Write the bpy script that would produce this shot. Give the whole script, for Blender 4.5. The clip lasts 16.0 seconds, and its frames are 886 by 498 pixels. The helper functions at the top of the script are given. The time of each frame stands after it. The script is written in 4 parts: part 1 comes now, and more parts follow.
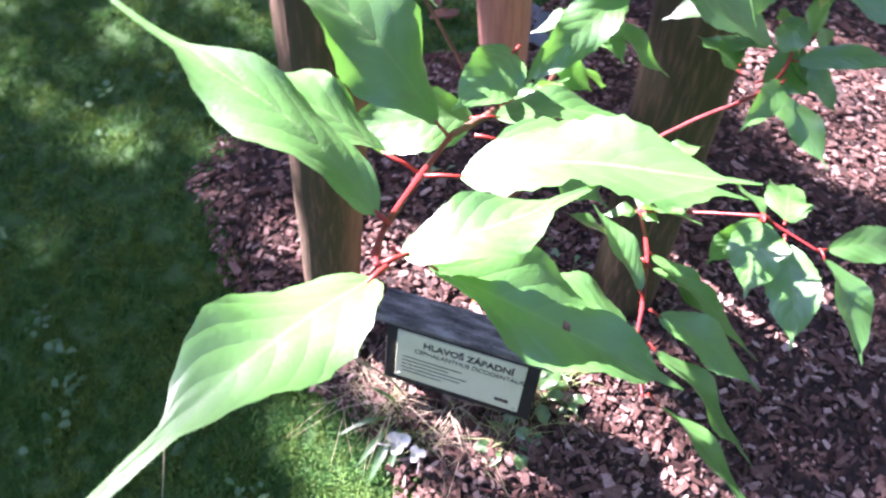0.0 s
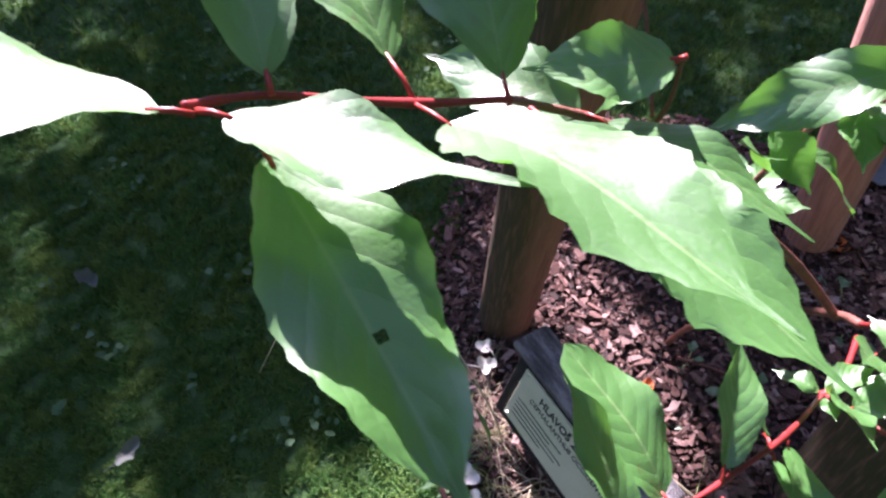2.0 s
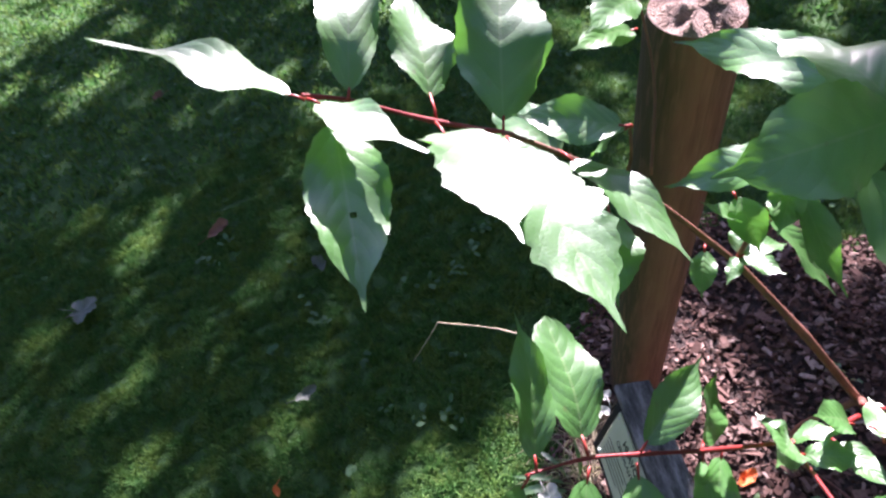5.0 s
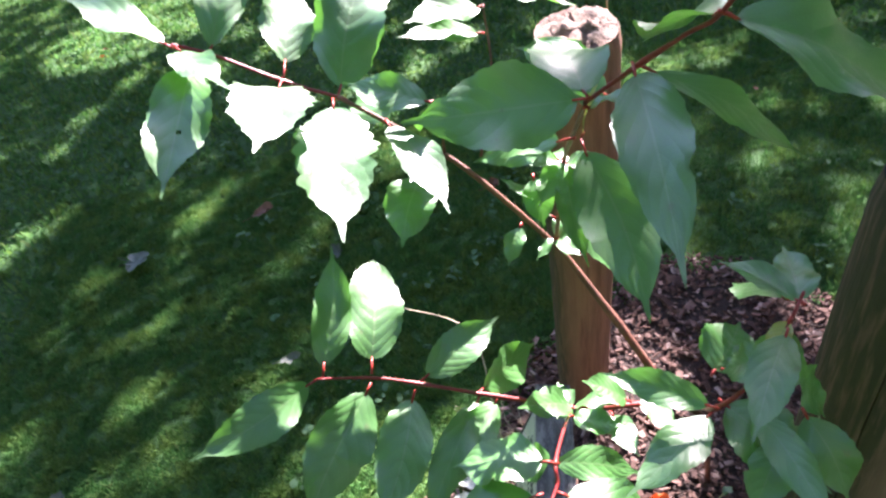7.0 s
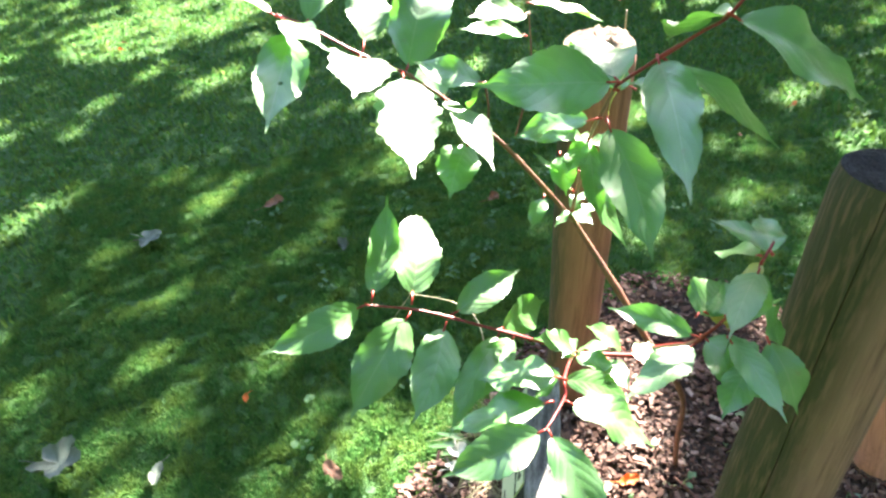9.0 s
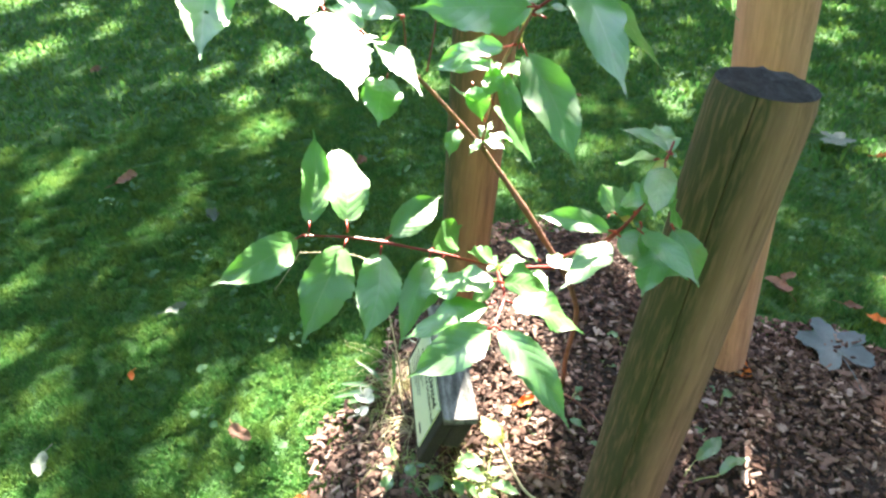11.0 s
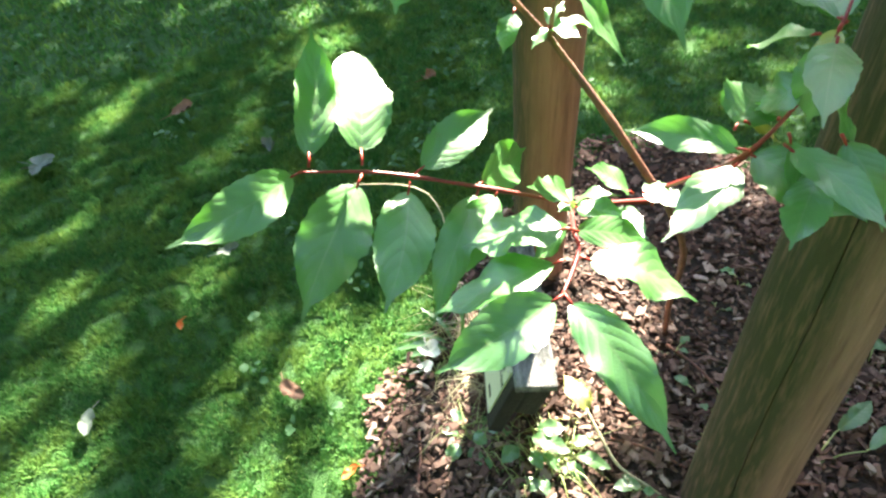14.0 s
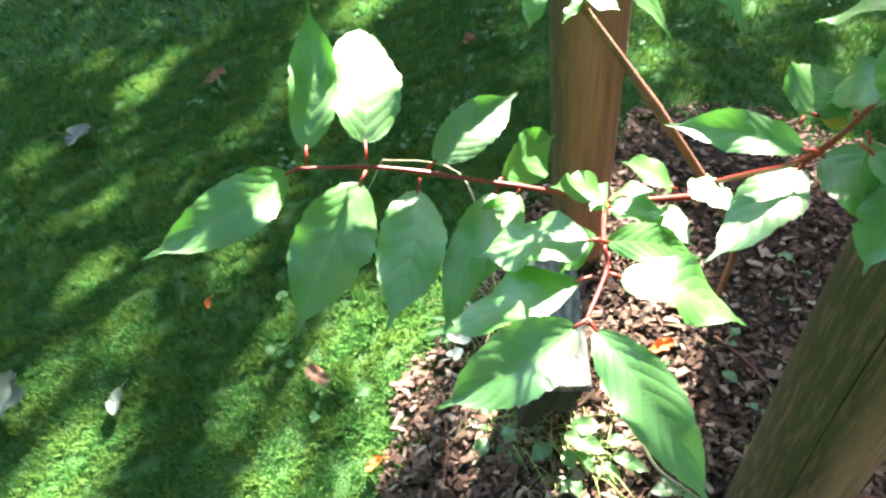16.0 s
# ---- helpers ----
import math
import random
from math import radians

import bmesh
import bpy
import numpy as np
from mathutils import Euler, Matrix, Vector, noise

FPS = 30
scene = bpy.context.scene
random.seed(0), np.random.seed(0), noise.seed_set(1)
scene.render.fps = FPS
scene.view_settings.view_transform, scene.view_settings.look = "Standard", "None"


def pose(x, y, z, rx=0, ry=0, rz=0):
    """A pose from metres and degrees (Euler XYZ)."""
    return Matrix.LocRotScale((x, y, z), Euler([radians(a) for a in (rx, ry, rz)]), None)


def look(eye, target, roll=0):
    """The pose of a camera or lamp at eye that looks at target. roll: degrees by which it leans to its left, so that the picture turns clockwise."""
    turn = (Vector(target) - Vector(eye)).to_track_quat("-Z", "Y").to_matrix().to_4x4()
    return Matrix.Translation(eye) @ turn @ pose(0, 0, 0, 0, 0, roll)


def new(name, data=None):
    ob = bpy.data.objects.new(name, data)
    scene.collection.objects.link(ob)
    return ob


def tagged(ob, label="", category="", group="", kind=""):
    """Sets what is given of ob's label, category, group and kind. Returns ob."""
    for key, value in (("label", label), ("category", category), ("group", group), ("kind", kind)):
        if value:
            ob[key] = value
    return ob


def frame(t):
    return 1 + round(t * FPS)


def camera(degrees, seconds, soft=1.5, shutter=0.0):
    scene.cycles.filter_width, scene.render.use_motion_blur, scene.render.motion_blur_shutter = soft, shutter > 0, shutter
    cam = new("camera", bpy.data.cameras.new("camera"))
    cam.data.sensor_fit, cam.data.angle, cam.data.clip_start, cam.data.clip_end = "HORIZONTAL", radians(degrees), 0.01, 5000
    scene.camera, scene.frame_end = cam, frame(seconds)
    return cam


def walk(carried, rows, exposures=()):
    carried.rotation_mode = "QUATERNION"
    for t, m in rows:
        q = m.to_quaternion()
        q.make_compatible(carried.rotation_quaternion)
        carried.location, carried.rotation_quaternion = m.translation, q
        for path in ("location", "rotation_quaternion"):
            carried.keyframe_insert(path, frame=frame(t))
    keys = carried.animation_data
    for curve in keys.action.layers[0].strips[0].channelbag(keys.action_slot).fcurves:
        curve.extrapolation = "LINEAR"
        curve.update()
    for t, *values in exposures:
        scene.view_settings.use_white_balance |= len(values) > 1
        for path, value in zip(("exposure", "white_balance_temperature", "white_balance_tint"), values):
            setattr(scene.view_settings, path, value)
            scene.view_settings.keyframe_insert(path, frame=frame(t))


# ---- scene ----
cam = camera(66.3, 16.0, soft=2.4, shutter=0.3)
PATH = [
    (0, (0.034, 0.051, 0.921), (-0.001, 1.079, -0.794), -2.7),
    (0.5, (0.059, 0.044, 0.934), (-0.22, 0.982, -0.81), -1.9),
    (1, (0.084, 0.053, 0.916), (-0.467, 0.898, -0.811), -3.5),
    (1.5, (0.097, 0.075, 0.874), (-0.601, 0.903, -0.807), -5.1),
    (2, (0.147, 0.106, 0.842), (-0.704, 0.946, -0.761), -6.6),
    (2.5, (0.21, 0.108, 0.877), (-0.819, 0.866, -0.661), -9.4),
    (3, (0.264, 0.091, 0.905), (-0.92, 0.769, -0.558), -9.3),
    (3.5, (0.285, 0.09, 0.926), (-0.92, 0.742, -0.531), -10.7),
    (6, (0.42, 0.191, 0.889), (-1.099, 0.438, -0.388), -14.6),
    (6.5, (0.47, 0.246, 0.883), (-1.08, 0.487, -0.357), -13.1),
    (7, (0.52, 0.265, 0.883), (-1.056, 0.429, -0.337), -12.2),
    (7.5, (0.546, 0.264, 0.878), (-1.053, 0.357, -0.32), -10.8),
    (8, (0.578, 0.255, 0.898), (-1.029, 0.334, -0.292), -9.0),
    (10.5, (0.656, 0.091, 0.882), (-0.847, 0.719, -0.279), 0.2),
    (11, (0.659, 0.088, 0.875), (-0.78, 0.777, -0.331), 0.4),
    (11.5, (0.665, 0.09, 0.867), (-0.759, 0.77, -0.362), -0.9),
    (12, (0.657, 0.093, 0.855), (-0.751, 0.748, -0.405), -2.0),
    (12.5, (0.632, 0.115, 0.833), (-0.78, 0.708, -0.453), -3.9),
    (13, (0.588, 0.142, 0.804), (-0.835, 0.665, -0.501), -5.8),
    (13.5, (0.561, 0.162, 0.789), (-0.852, 0.608, -0.554), -7.1),
    (14, (0.54, 0.179, 0.777), (-0.87, 0.541, -0.593), -8.5),
    (14.5, (0.525, 0.192, 0.773), (-0.872, 0.508, -0.623), -9.2),
    (15, (0.508, 0.201, 0.766), (-0.882, 0.467, -0.647), -10.4),
    (15.5, (0.499, 0.209, 0.761), (-0.882, 0.429, -0.668), -11.6),
    (16, (0.493, 0.217, 0.759), (-0.887, 0.41, -0.675), -12.5),
]
EXPOSURES = [(0.0, 3.57, 5950, 49), (1.0, 3.05, 5950, 50), (2.0, 2.47, 5950, 51), (2.5, 2.32, 5950, 51), (3.5, 2.12, 5950, 48), (6.0, 2.92, 6000, 39), (7.0, 3.15, 6100, 33), (8.0, 3.68, 6450, 22), (10.5, 4.2, 6930, 9), (13.0, 4.0, 6930, 7), (16.0, 3.92, 6880, 4)]
walk(cam, [(t, look(eye, target, roll)) for t, eye, target, roll in PATH], EXPOSURES)

# ---- world, sun, exposure ----
SUN_EL, SUN_AZ = radians(39.0), radians(141.0)
SUN = Vector((math.cos(SUN_EL) * math.cos(SUN_AZ), math.cos(SUN_EL) * math.sin(SUN_AZ), math.sin(SUN_EL)))
world = bpy.data.worlds.new("sky")
scene.world = world
world.use_nodes = True
sky = world.node_tree.nodes.new("ShaderNodeTexSky")
sky.sky_type, sky.sun_disc = "NISHITA", False
sky.sun_elevation, sky.sun_rotation = SUN_EL, math.atan2(SUN.x, SUN.y)
world.node_tree.links.new(sky.outputs[0], world.node_tree.nodes["Background"].inputs[0])
world.node_tree.nodes["Background"].inputs[1].default_value = 0.07
lamp = bpy.data.lights.new("sun", "SUN")
lamp.energy, lamp.angle, lamp.color = 5.0, radians(0.53), (1.0, 0.95, 0.86)
sun_lamp = new("sun", lamp)
sun_lamp.matrix_world = look(SUN * 20, (0, 0, 0))

# ---- materials ----


def material(name):
    m = bpy.data.materials.new(name)
    m.use_nodes = True
    return m, m.node_tree.nodes, m.node_tree.links, m.node_tree.nodes["Principled BSDF"]


def ramp(nodes, stops):
    r = nodes.new("ShaderNodeValToRGB")
    while len(r.color_ramp.elements) < len(stops):
        r.color_ramp.elements.new(0.5)
    for e, (at, col) in zip(r.color_ramp.elements, stops):
        e.position, e.color = at, (*col, 1)
    return r


def noise_tex(nodes, links, coords, scale, detail=4.0, stretch=(1, 1, 1), rough=0.55):
    n = nodes.new("ShaderNodeTexNoise")
    n.inputs["Scale"].default_value, n.inputs["Detail"].default_value, n.inputs["Roughness"].default_value = scale, detail, rough
    if coords is not None:
        if stretch != (1, 1, 1):
            mp = nodes.new("ShaderNodeMapping")
            mp.inputs["Scale"].default_value = stretch
            links.new(coords, mp.inputs[0])
            coords = mp.outputs[0]
        links.new(coords, n.inputs["Vector"])
    return n


def mix_rgb(nodes, links, fac, a, b, blend="MIX"):
    m = nodes.new("ShaderNodeMix")
    m.data_type, m.blend_type = "RGBA", blend
    for sock, v in ((m.inputs[0], fac), (m.inputs[6], a), (m.inputs[7], b)):
        if isinstance(v, (int, float)):
            sock.default_value = v
        elif isinstance(v, tuple):
            sock.default_value = (*v, 1)
        else:
            links.new(v, sock)
    return m.outputs[2]


def math_node(nodes, links, op, a, b=0.0):
    m = nodes.new("ShaderNodeMath")
    m.operation = op
    for sock, v in ((m.inputs[0], a), (m.inputs[1], b)):
        if isinstance(v, (int, float)):
            sock.default_value = v
        else:
            links.new(v, sock)
    return m.outputs[0]


def bump(nodes, links, bsdf, height, strength, distance):
    b = nodes.new("ShaderNodeBump")
    b.inputs["Strength"].default_value, b.inputs["Distance"].default_value = strength, distance
    links.new(height, b.inputs["Height"])
    links.new(b.outputs[0], bsdf.inputs["Normal"])


def leaf_material(name, dark, light, through_col, gloss=0.45, share=0.35, vein=(0.16, 0.30, 0.10), wax=1.0):
    """A leaf: UV x runs across (-1 to 1 laid on 0 to 1), UV y along. Pale midrib, side veins that curve to the tip, mottling, light through the blade."""
    m, n, l, b = material(name)
    uv = n.new("ShaderNodeUVMap")
    sep = n.new("ShaderNodeSeparateXYZ")
    l.new(uv.outputs[0], sep.inputs[0])
    across = math_node(n, l, "ABSOLUTE", math_node(n, l, "MULTIPLY", math_node(n, l, "SUBTRACT", sep.outputs[0], 0.5), 2.0))
    curve = math_node(n, l, "POWER", across, 1.35)
    phase = math_node(n, l, "SUBTRACT", math_node(n, l, "MULTIPLY", sep.outputs[1], 8.0), math_node(n, l, "MULTIPLY", curve, 2.4))
    wave = math_node(n, l, "ABSOLUTE", math_node(n, l, "SINE", math_node(n, l, "MULTIPLY", phase, math.pi)))
    side = math_node(n, l, "LESS_THAN", wave, 0.075)
    mid = math_node(n, l, "LESS_THAN", across, 0.035)
    veins = math_node(n, l, "MAXIMUM", math_node(n, l, "MULTIPLY", side, 0.22), math_node(n, l, "MULTIPLY", mid, 0.75))
    co = n.new("ShaderNodeTexCoord")
    info = n.new("ShaderNodeObjectInfo")
    coarse = noise_tex(n, l, co.outputs["Object"], 28, 3)
    fine = noise_tex(n, l, co.outputs["Object"], 420, 3)
    net = n.new("ShaderNodeTexVoronoi")
    net.feature, net.inputs["Scale"].default_value = "DISTANCE_TO_EDGE", 380
    l.new(co.outputs["Object"], net.inputs["Vector"])
    tone = math_node(n, l, "ADD", math_node(n, l, "MULTIPLY", coarse.outputs[0], 0.7), math_node(n, l, "MULTIPLY", info.outputs["Random"], 0.45))
    r = ramp(n, [(0.25, dark), (0.95, light)])
    l.new(tone, r.inputs[0])
    col = mix_rgb(n, l, veins, r.outputs[0], vein)
    # a few brown specks and bites
    speck = ramp(n, [(0.70, (0, 0, 0)), (0.76, (1, 1, 1))])
    l.new(noise_tex(n, l, co.outputs["Object"], 95, 2).outputs[0], speck.inputs[0])
    col = mix_rgb(n, l, math_node(n, l, "MULTIPLY", speck.outputs[0], 0.45), col, (0.10, 0.09, 0.03))
    l.new(col, b.inputs["Base Color"])
    rr = ramp(n, [(0.3, (gloss - 0.07,) * 3), (0.7, (gloss + 0.1,) * 3)])
    l.new(fine.outputs[0], rr.inputs[0])
    l.new(rr.outputs[0], b.inputs["Roughness"])
    b.inputs["Specular IOR Level"].default_value = 0.8
    b.inputs["Coat Weight"].default_value, b.inputs["Coat Roughness"].default_value, b.inputs["Coat IOR"].default_value = wax, 0.46, 1.75
    h = math_node(n, l, "ADD", math_node(n, l, "MULTIPLY", math_node(n, l, "POWER", wave, 0.5), 0.9), math_node(n, l, "ADD", math_node(n, l, "MULTIPLY", fine.outputs[0], 0.2), math_node(n, l, "MULTIPLY", net.outputs["Distance"], 0.5)))
    bump(n, l, b, h, 0.2, 0.002)
    tr = n.new("ShaderNodeBsdfTranslucent")
    l.new(mix_rgb(n, l, veins, mix_rgb(n, l, coarse.outputs[0], through_col, tuple(c * 0.7 for c in through_col)), tuple(c * 0.6 for c in through_col)), tr.inputs[0])
    mx = n.new("ShaderNodeMixShader")
    mx.inputs[0].default_value = share
    l.new(b.outputs[0], mx.inputs[1])
    l.new(tr.outputs[0], mx.inputs[2])
    l.new(mx.outputs[0], n["Material Output"].inputs[0])
    return m


def wood_material(name, pale, dark, stain, stain_share, grain=1.0, along=14.0, side=None):
    """Weathered round wood, grain along the object's z, with blotches of a second colour."""
    m, n, l, b = material(name)
    co = n.new("ShaderNodeTexCoord")
    fibre = noise_tex(n, l, co.outputs["Object"], 150, 6, (1, 1, 0.07), 0.65)
    broad = noise_tex(n, l, co.outputs["Object"], along, 5, (1, 1, 0.25))
    speck = noise_tex(n, l, co.outputs["Object"], 190, 3, (1, 1, 0.5))
    r = ramp(n, [(0.30, dark), (0.62, pale)])
    l.new(fibre.outputs[0], r.inputs[0])
    r2 = ramp(n, [(0.62 - stain_share * 0.4, (0, 0, 0)), (0.74 - stain_share * 0.4, (1, 1, 1))])
    l.new(math_node(n, l, "ADD", math_node(n, l, "MULTIPLY", broad.outputs[0], 0.75), math_node(n, l, "MULTIPLY", speck.outputs[0], 0.25)), r2.inputs[0])
    share = r2.outputs[0]
    # the second colour covers the face towards side and thins out round the shaft
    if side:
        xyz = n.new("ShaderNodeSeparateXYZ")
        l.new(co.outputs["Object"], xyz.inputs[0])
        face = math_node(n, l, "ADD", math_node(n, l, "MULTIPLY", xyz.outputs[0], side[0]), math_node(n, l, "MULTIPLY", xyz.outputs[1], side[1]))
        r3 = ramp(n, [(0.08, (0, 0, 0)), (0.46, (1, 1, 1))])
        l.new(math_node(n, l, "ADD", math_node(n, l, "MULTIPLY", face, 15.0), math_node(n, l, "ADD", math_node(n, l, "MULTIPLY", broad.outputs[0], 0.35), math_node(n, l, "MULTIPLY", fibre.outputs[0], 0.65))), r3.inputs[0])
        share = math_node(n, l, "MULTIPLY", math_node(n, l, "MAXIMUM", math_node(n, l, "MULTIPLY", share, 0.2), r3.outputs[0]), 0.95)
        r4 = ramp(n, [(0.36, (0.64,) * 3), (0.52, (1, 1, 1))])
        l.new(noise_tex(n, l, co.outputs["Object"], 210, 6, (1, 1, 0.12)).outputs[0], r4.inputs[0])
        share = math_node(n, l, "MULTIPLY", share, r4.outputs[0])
    col = mix_rgb(n, l, share, r.outputs[0], stain)
    l.new(col, b.inputs["Base Color"])
    b.inputs["Roughness"].default_value = 0.82
    bump(n, l, b, math_node(n, l, "ADD", fibre.outputs[0], math_node(n, l, "MULTIPLY", speck.outputs[0], 0.5)), 0.5 * grain, 0.004)
    return m


def plain_noise(name, stops, scale, rough, relief=0.3, depth=0.003, detail=5.0, metal=0.0, stretch=(1, 1, 1)):
    m, n, l, b = material(name)
    co = n.new("ShaderNodeTexCoord")
    a = noise_tex(n, l, co.outputs["Object"], scale, detail, stretch)
    c = noise_tex(n, l, co.outputs["Object"], scale * 9, 3, stretch)
    r = ramp(n, stops)
    l.new(math_node(n, l, "ADD", math_node(n, l, "MULTIPLY", a.outputs[0], 0.7), math_node(n, l, "MULTIPLY", c.outputs[0], 0.3)), r.inputs[0])
    l.new(r.outputs[0], b.inputs["Base Color"])
    b.inputs["Roughness"].default_value, b.inputs["Metallic"].default_value = rough, metal
    bump(n, l, b, c.outputs[0], relief, depth)
    return m


def island_material(name, stops, rough, share=0.0, patch_scale=0.0, patch=(0, 0, 0), patch_at=0.55):
    """Many small pieces in one mesh: each its own shade; share lets light through; large patches of a second colour."""
    m, n, l, b = material(name)
    geo = n.new("ShaderNodeNewGeometry")
    r = ramp(n, stops)
    l.new(geo.outputs["Random Per Island"], r.inputs[0])
    col = r.outputs[0]
    if patch_scale:
        co = n.new("ShaderNodeTexCoord")
        pn = noise_tex(n, l, co.outputs["Object"], patch_scale, 4)
        pr = ramp(n, [(patch_at - 0.08, (0, 0, 0)), (patch_at + 0.08, (1, 1, 1))])
        l.new(pn.outputs[0], pr.inputs[0])
        col = mix_rgb(n, l, math_node(n, l, "MULTIPLY", pr.outputs[0], 0.8), col, mix_rgb(n, l, 0.5, col, patch))
    l.new(col, b.inputs["Base Color"])
    b.inputs["Roughness"].default_value = rough
    b.inputs["Specular IOR Level"].default_value = 0.25
    if share:
        tr = n.new("ShaderNodeBsdfTranslucent")
        l.new(col, tr.inputs[0])
        mx = n.new("ShaderNodeMixShader")
        mx.inputs[0].default_value = share
        l.new(b.outputs[0], mx.inputs[1])
        l.new(tr.outputs[0], mx.inputs[2])
        l.new(mx.outputs[0], n["Material Output"].inputs[0])
    return m


LEAF = leaf_material("leaf_green", (0.050, 0.172, 0.034), (0.085, 0.262, 0.052), (0.16, 0.52, 0.05), 0.36, 0.28)
WEED = leaf_material("weed_green", (0.04, 0.13, 0.028), (0.085, 0.22, 0.05), (0.16, 0.42, 0.06), 0.45, 0.3)
YELLOW_LEAF = leaf_material("yellowing_leaf", (0.30, 0.33, 0.06), (0.42, 0.45, 0.10), (0.5, 0.5, 0.08), 0.5)
CROWN_LEAF = leaf_material("crown_leaf", (0.04, 0.09, 0.02), (0.07, 0.14, 0.03), (0.08, 0.16, 0.03), 0.6, 0.2, wax=0.0)
RED_TWIG = plain_noise("red_twig", [(0.3, (0.13, 0.014, 0.012)), (0.7, (0.29, 0.030, 0.026))], 60, 0.4, 0.2, 0.001)
BROWN_TWIG = plain_noise("brown_twig", [(0.3, (0.10, 0.040, 0.028)), (0.7, (0.26, 0.105, 0.065))], 70, 0.55, 0.4, 0.002)
PETIOLE = plain_noise("petiole_red", [(0.3, (0.24, 0.024, 0.016)), (0.7, (0.40, 0.045, 0.03))], 90, 0.4, 0.1, 0.001)
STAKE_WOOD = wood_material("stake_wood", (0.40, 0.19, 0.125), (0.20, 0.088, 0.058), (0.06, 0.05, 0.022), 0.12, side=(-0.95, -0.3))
PALE_WOOD = wood_material("pale_stake_wood", (0.60, 0.31, 0.23), (0.38, 0.185, 0.13), (0.34, 0.17, 0.115), 0.1)
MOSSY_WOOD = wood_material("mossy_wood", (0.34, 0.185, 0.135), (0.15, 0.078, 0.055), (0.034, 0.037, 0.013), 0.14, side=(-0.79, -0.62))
TARRED = plain_noise("tarred_end", [(0.36, (0.004, 0.004, 0.005)), (0.55, (0.018, 0.019, 0.023)), (0.72, (0.085, 0.09, 0.105))], 70, 0.9, 1.0, 0.006, stretch=(0.35, 1, 1))
CRUMBLY = plain_noise("crumbling_end_grain", [(0.35, (0.12, 0.08, 0.06)), (0.65, (0.42, 0.30, 0.24))], 60, 0.9, 1.0, 0.006)
GREY_WOOD = plain_noise("grey_weathered_wood", [(0.32, (0.04, 0.04, 0.038)), (0.48, (0.16, 0.157, 0.15)), (0.64, (0.40, 0.39, 0.375))], 110, 0.85, 1.0, 0.006, stretch=(0.22, 1, 1))
DARK_WOOD = plain_noise("dark_wood", [(0.35, (0.006, 0.006, 0.005)), (0.7, (0.024, 0.022, 0.018))], 35, 0.8, 0.5, 0.003)
PLATE = plain_noise("plate_cream", [(0.3, (0.52, 0.56, 0.36)), (0.7, (0.64, 0.66, 0.47))], 25, 0.45, 0.05, 0.001)
INK = plain_noise("ink_black", [(0.3, (0.02, 0.02, 0.02)), (0.7, (0.04, 0.04, 0.035))], 50, 0.6, 0.0)
SCREW = plain_noise("screw_steel", [(0.3, (0.5, 0.5, 0.5)), (0.7, (0.7, 0.7, 0.68))], 80, 0.35, 0.1, 0.001, metal=1.0)
SOIL = plain_noise("lawn_soil", [(0.3, (0.034, 0.095, 0.022)), (0.7, (0.062, 0.165, 0.036))], 60, 0.95, 0.8, 0.01)
MULCH_SOIL = plain_noise("mulch_soil", [(0.3, (0.025, 0.016, 0.013)), (0.7, (0.075, 0.05, 0.04))], 40, 0.95, 0.9, 0.008)
GRASS = island_material("grass_blades", [(0.0, (0.050, 0.150, 0.036)), (0.5, (0.068, 0.200, 0.048)), (0.9, (0.102, 0.250, 0.058)), (1.0, (0.18, 0.26, 0.085))], 0.8, 0.45, 17.0, (0.20, 0.27, 0.045), 0.52)
CHIPS = island_material("bark_chips", [(0.0, (0.036, 0.019, 0.015)), (0.40, (0.104, 0.056, 0.042)), (0.82, (0.205, 0.125, 0.098)), (1.0, (0.42, 0.31, 0.26))], 0.85, 0.0, 190.0, (0.04, 0.02, 0.016), 0.56)
CHIP_PIECE, nodes_, links_, bsdf_ = material("bark_chip")
info_ = nodes_.new("ShaderNodeObjectInfo")
tone_ = ramp(nodes_, [(0.0, (0.04, 0.02, 0.016)), (0.5, (0.135, 0.074, 0.057)), (0.85, (0.27, 0.17, 0.135)), (1.0, (0.50, 0.39, 0.33))])
links_.new(info_.outputs["Random"], tone_.inputs[0])
place_ = nodes_.new("ShaderNodeTexCoord")
grain_ = noise_tex(nodes_, links_, place_.outputs["Object"], 900, 4, (0.3, 1, 1))
links_.new(mix_rgb(nodes_, links_, math_node(nodes_, links_, "MULTIPLY", grain_.outputs[0], 0.6), tone_.outputs[0], (0.03, 0.016, 0.013)), bsdf_.inputs["Base Color"])
bsdf_.inputs["Roughness"].default_value = 0.85
bump(nodes_, links_, bsdf_, grain_.outputs[0], 0.5, 0.001)
LAWN_WEEDS = island_material("lawn_weed_leaves", [(0.0, (0.045, 0.12, 0.045)), (0.6, (0.08, 0.18, 0.075)), (1.0, (0.12, 0.23, 0.11))], 0.65, 0.3)
STRAW = plain_noise("dry_straw", [(0.3, (0.35, 0.30, 0.18)), (0.7, (0.55, 0.48, 0.32))], 60, 0.7, 0.2, 0.001)
DEAD_BROWN = plain_noise("dead_leaf_brown", [(0.3, (0.13, 0.06, 0.035)), (0.7, (0.30, 0.15, 0.09))], 45, 0.7, 0.5, 0.002)
DEAD_PALE = plain_noise("dead_leaf_pale", [(0.3, (0.075, 0.10, 0.075)), (0.7, (0.15, 0.18, 0.14))], 45, 0.6, 0.5, 0.002)
PALE_SCRAP = plain_noise("dead_leaf_whitish", [(0.3, (0.40, 0.42, 0.36)), (0.7, (0.62, 0.63, 0.56))], 45, 0.6, 0.4, 0.002)
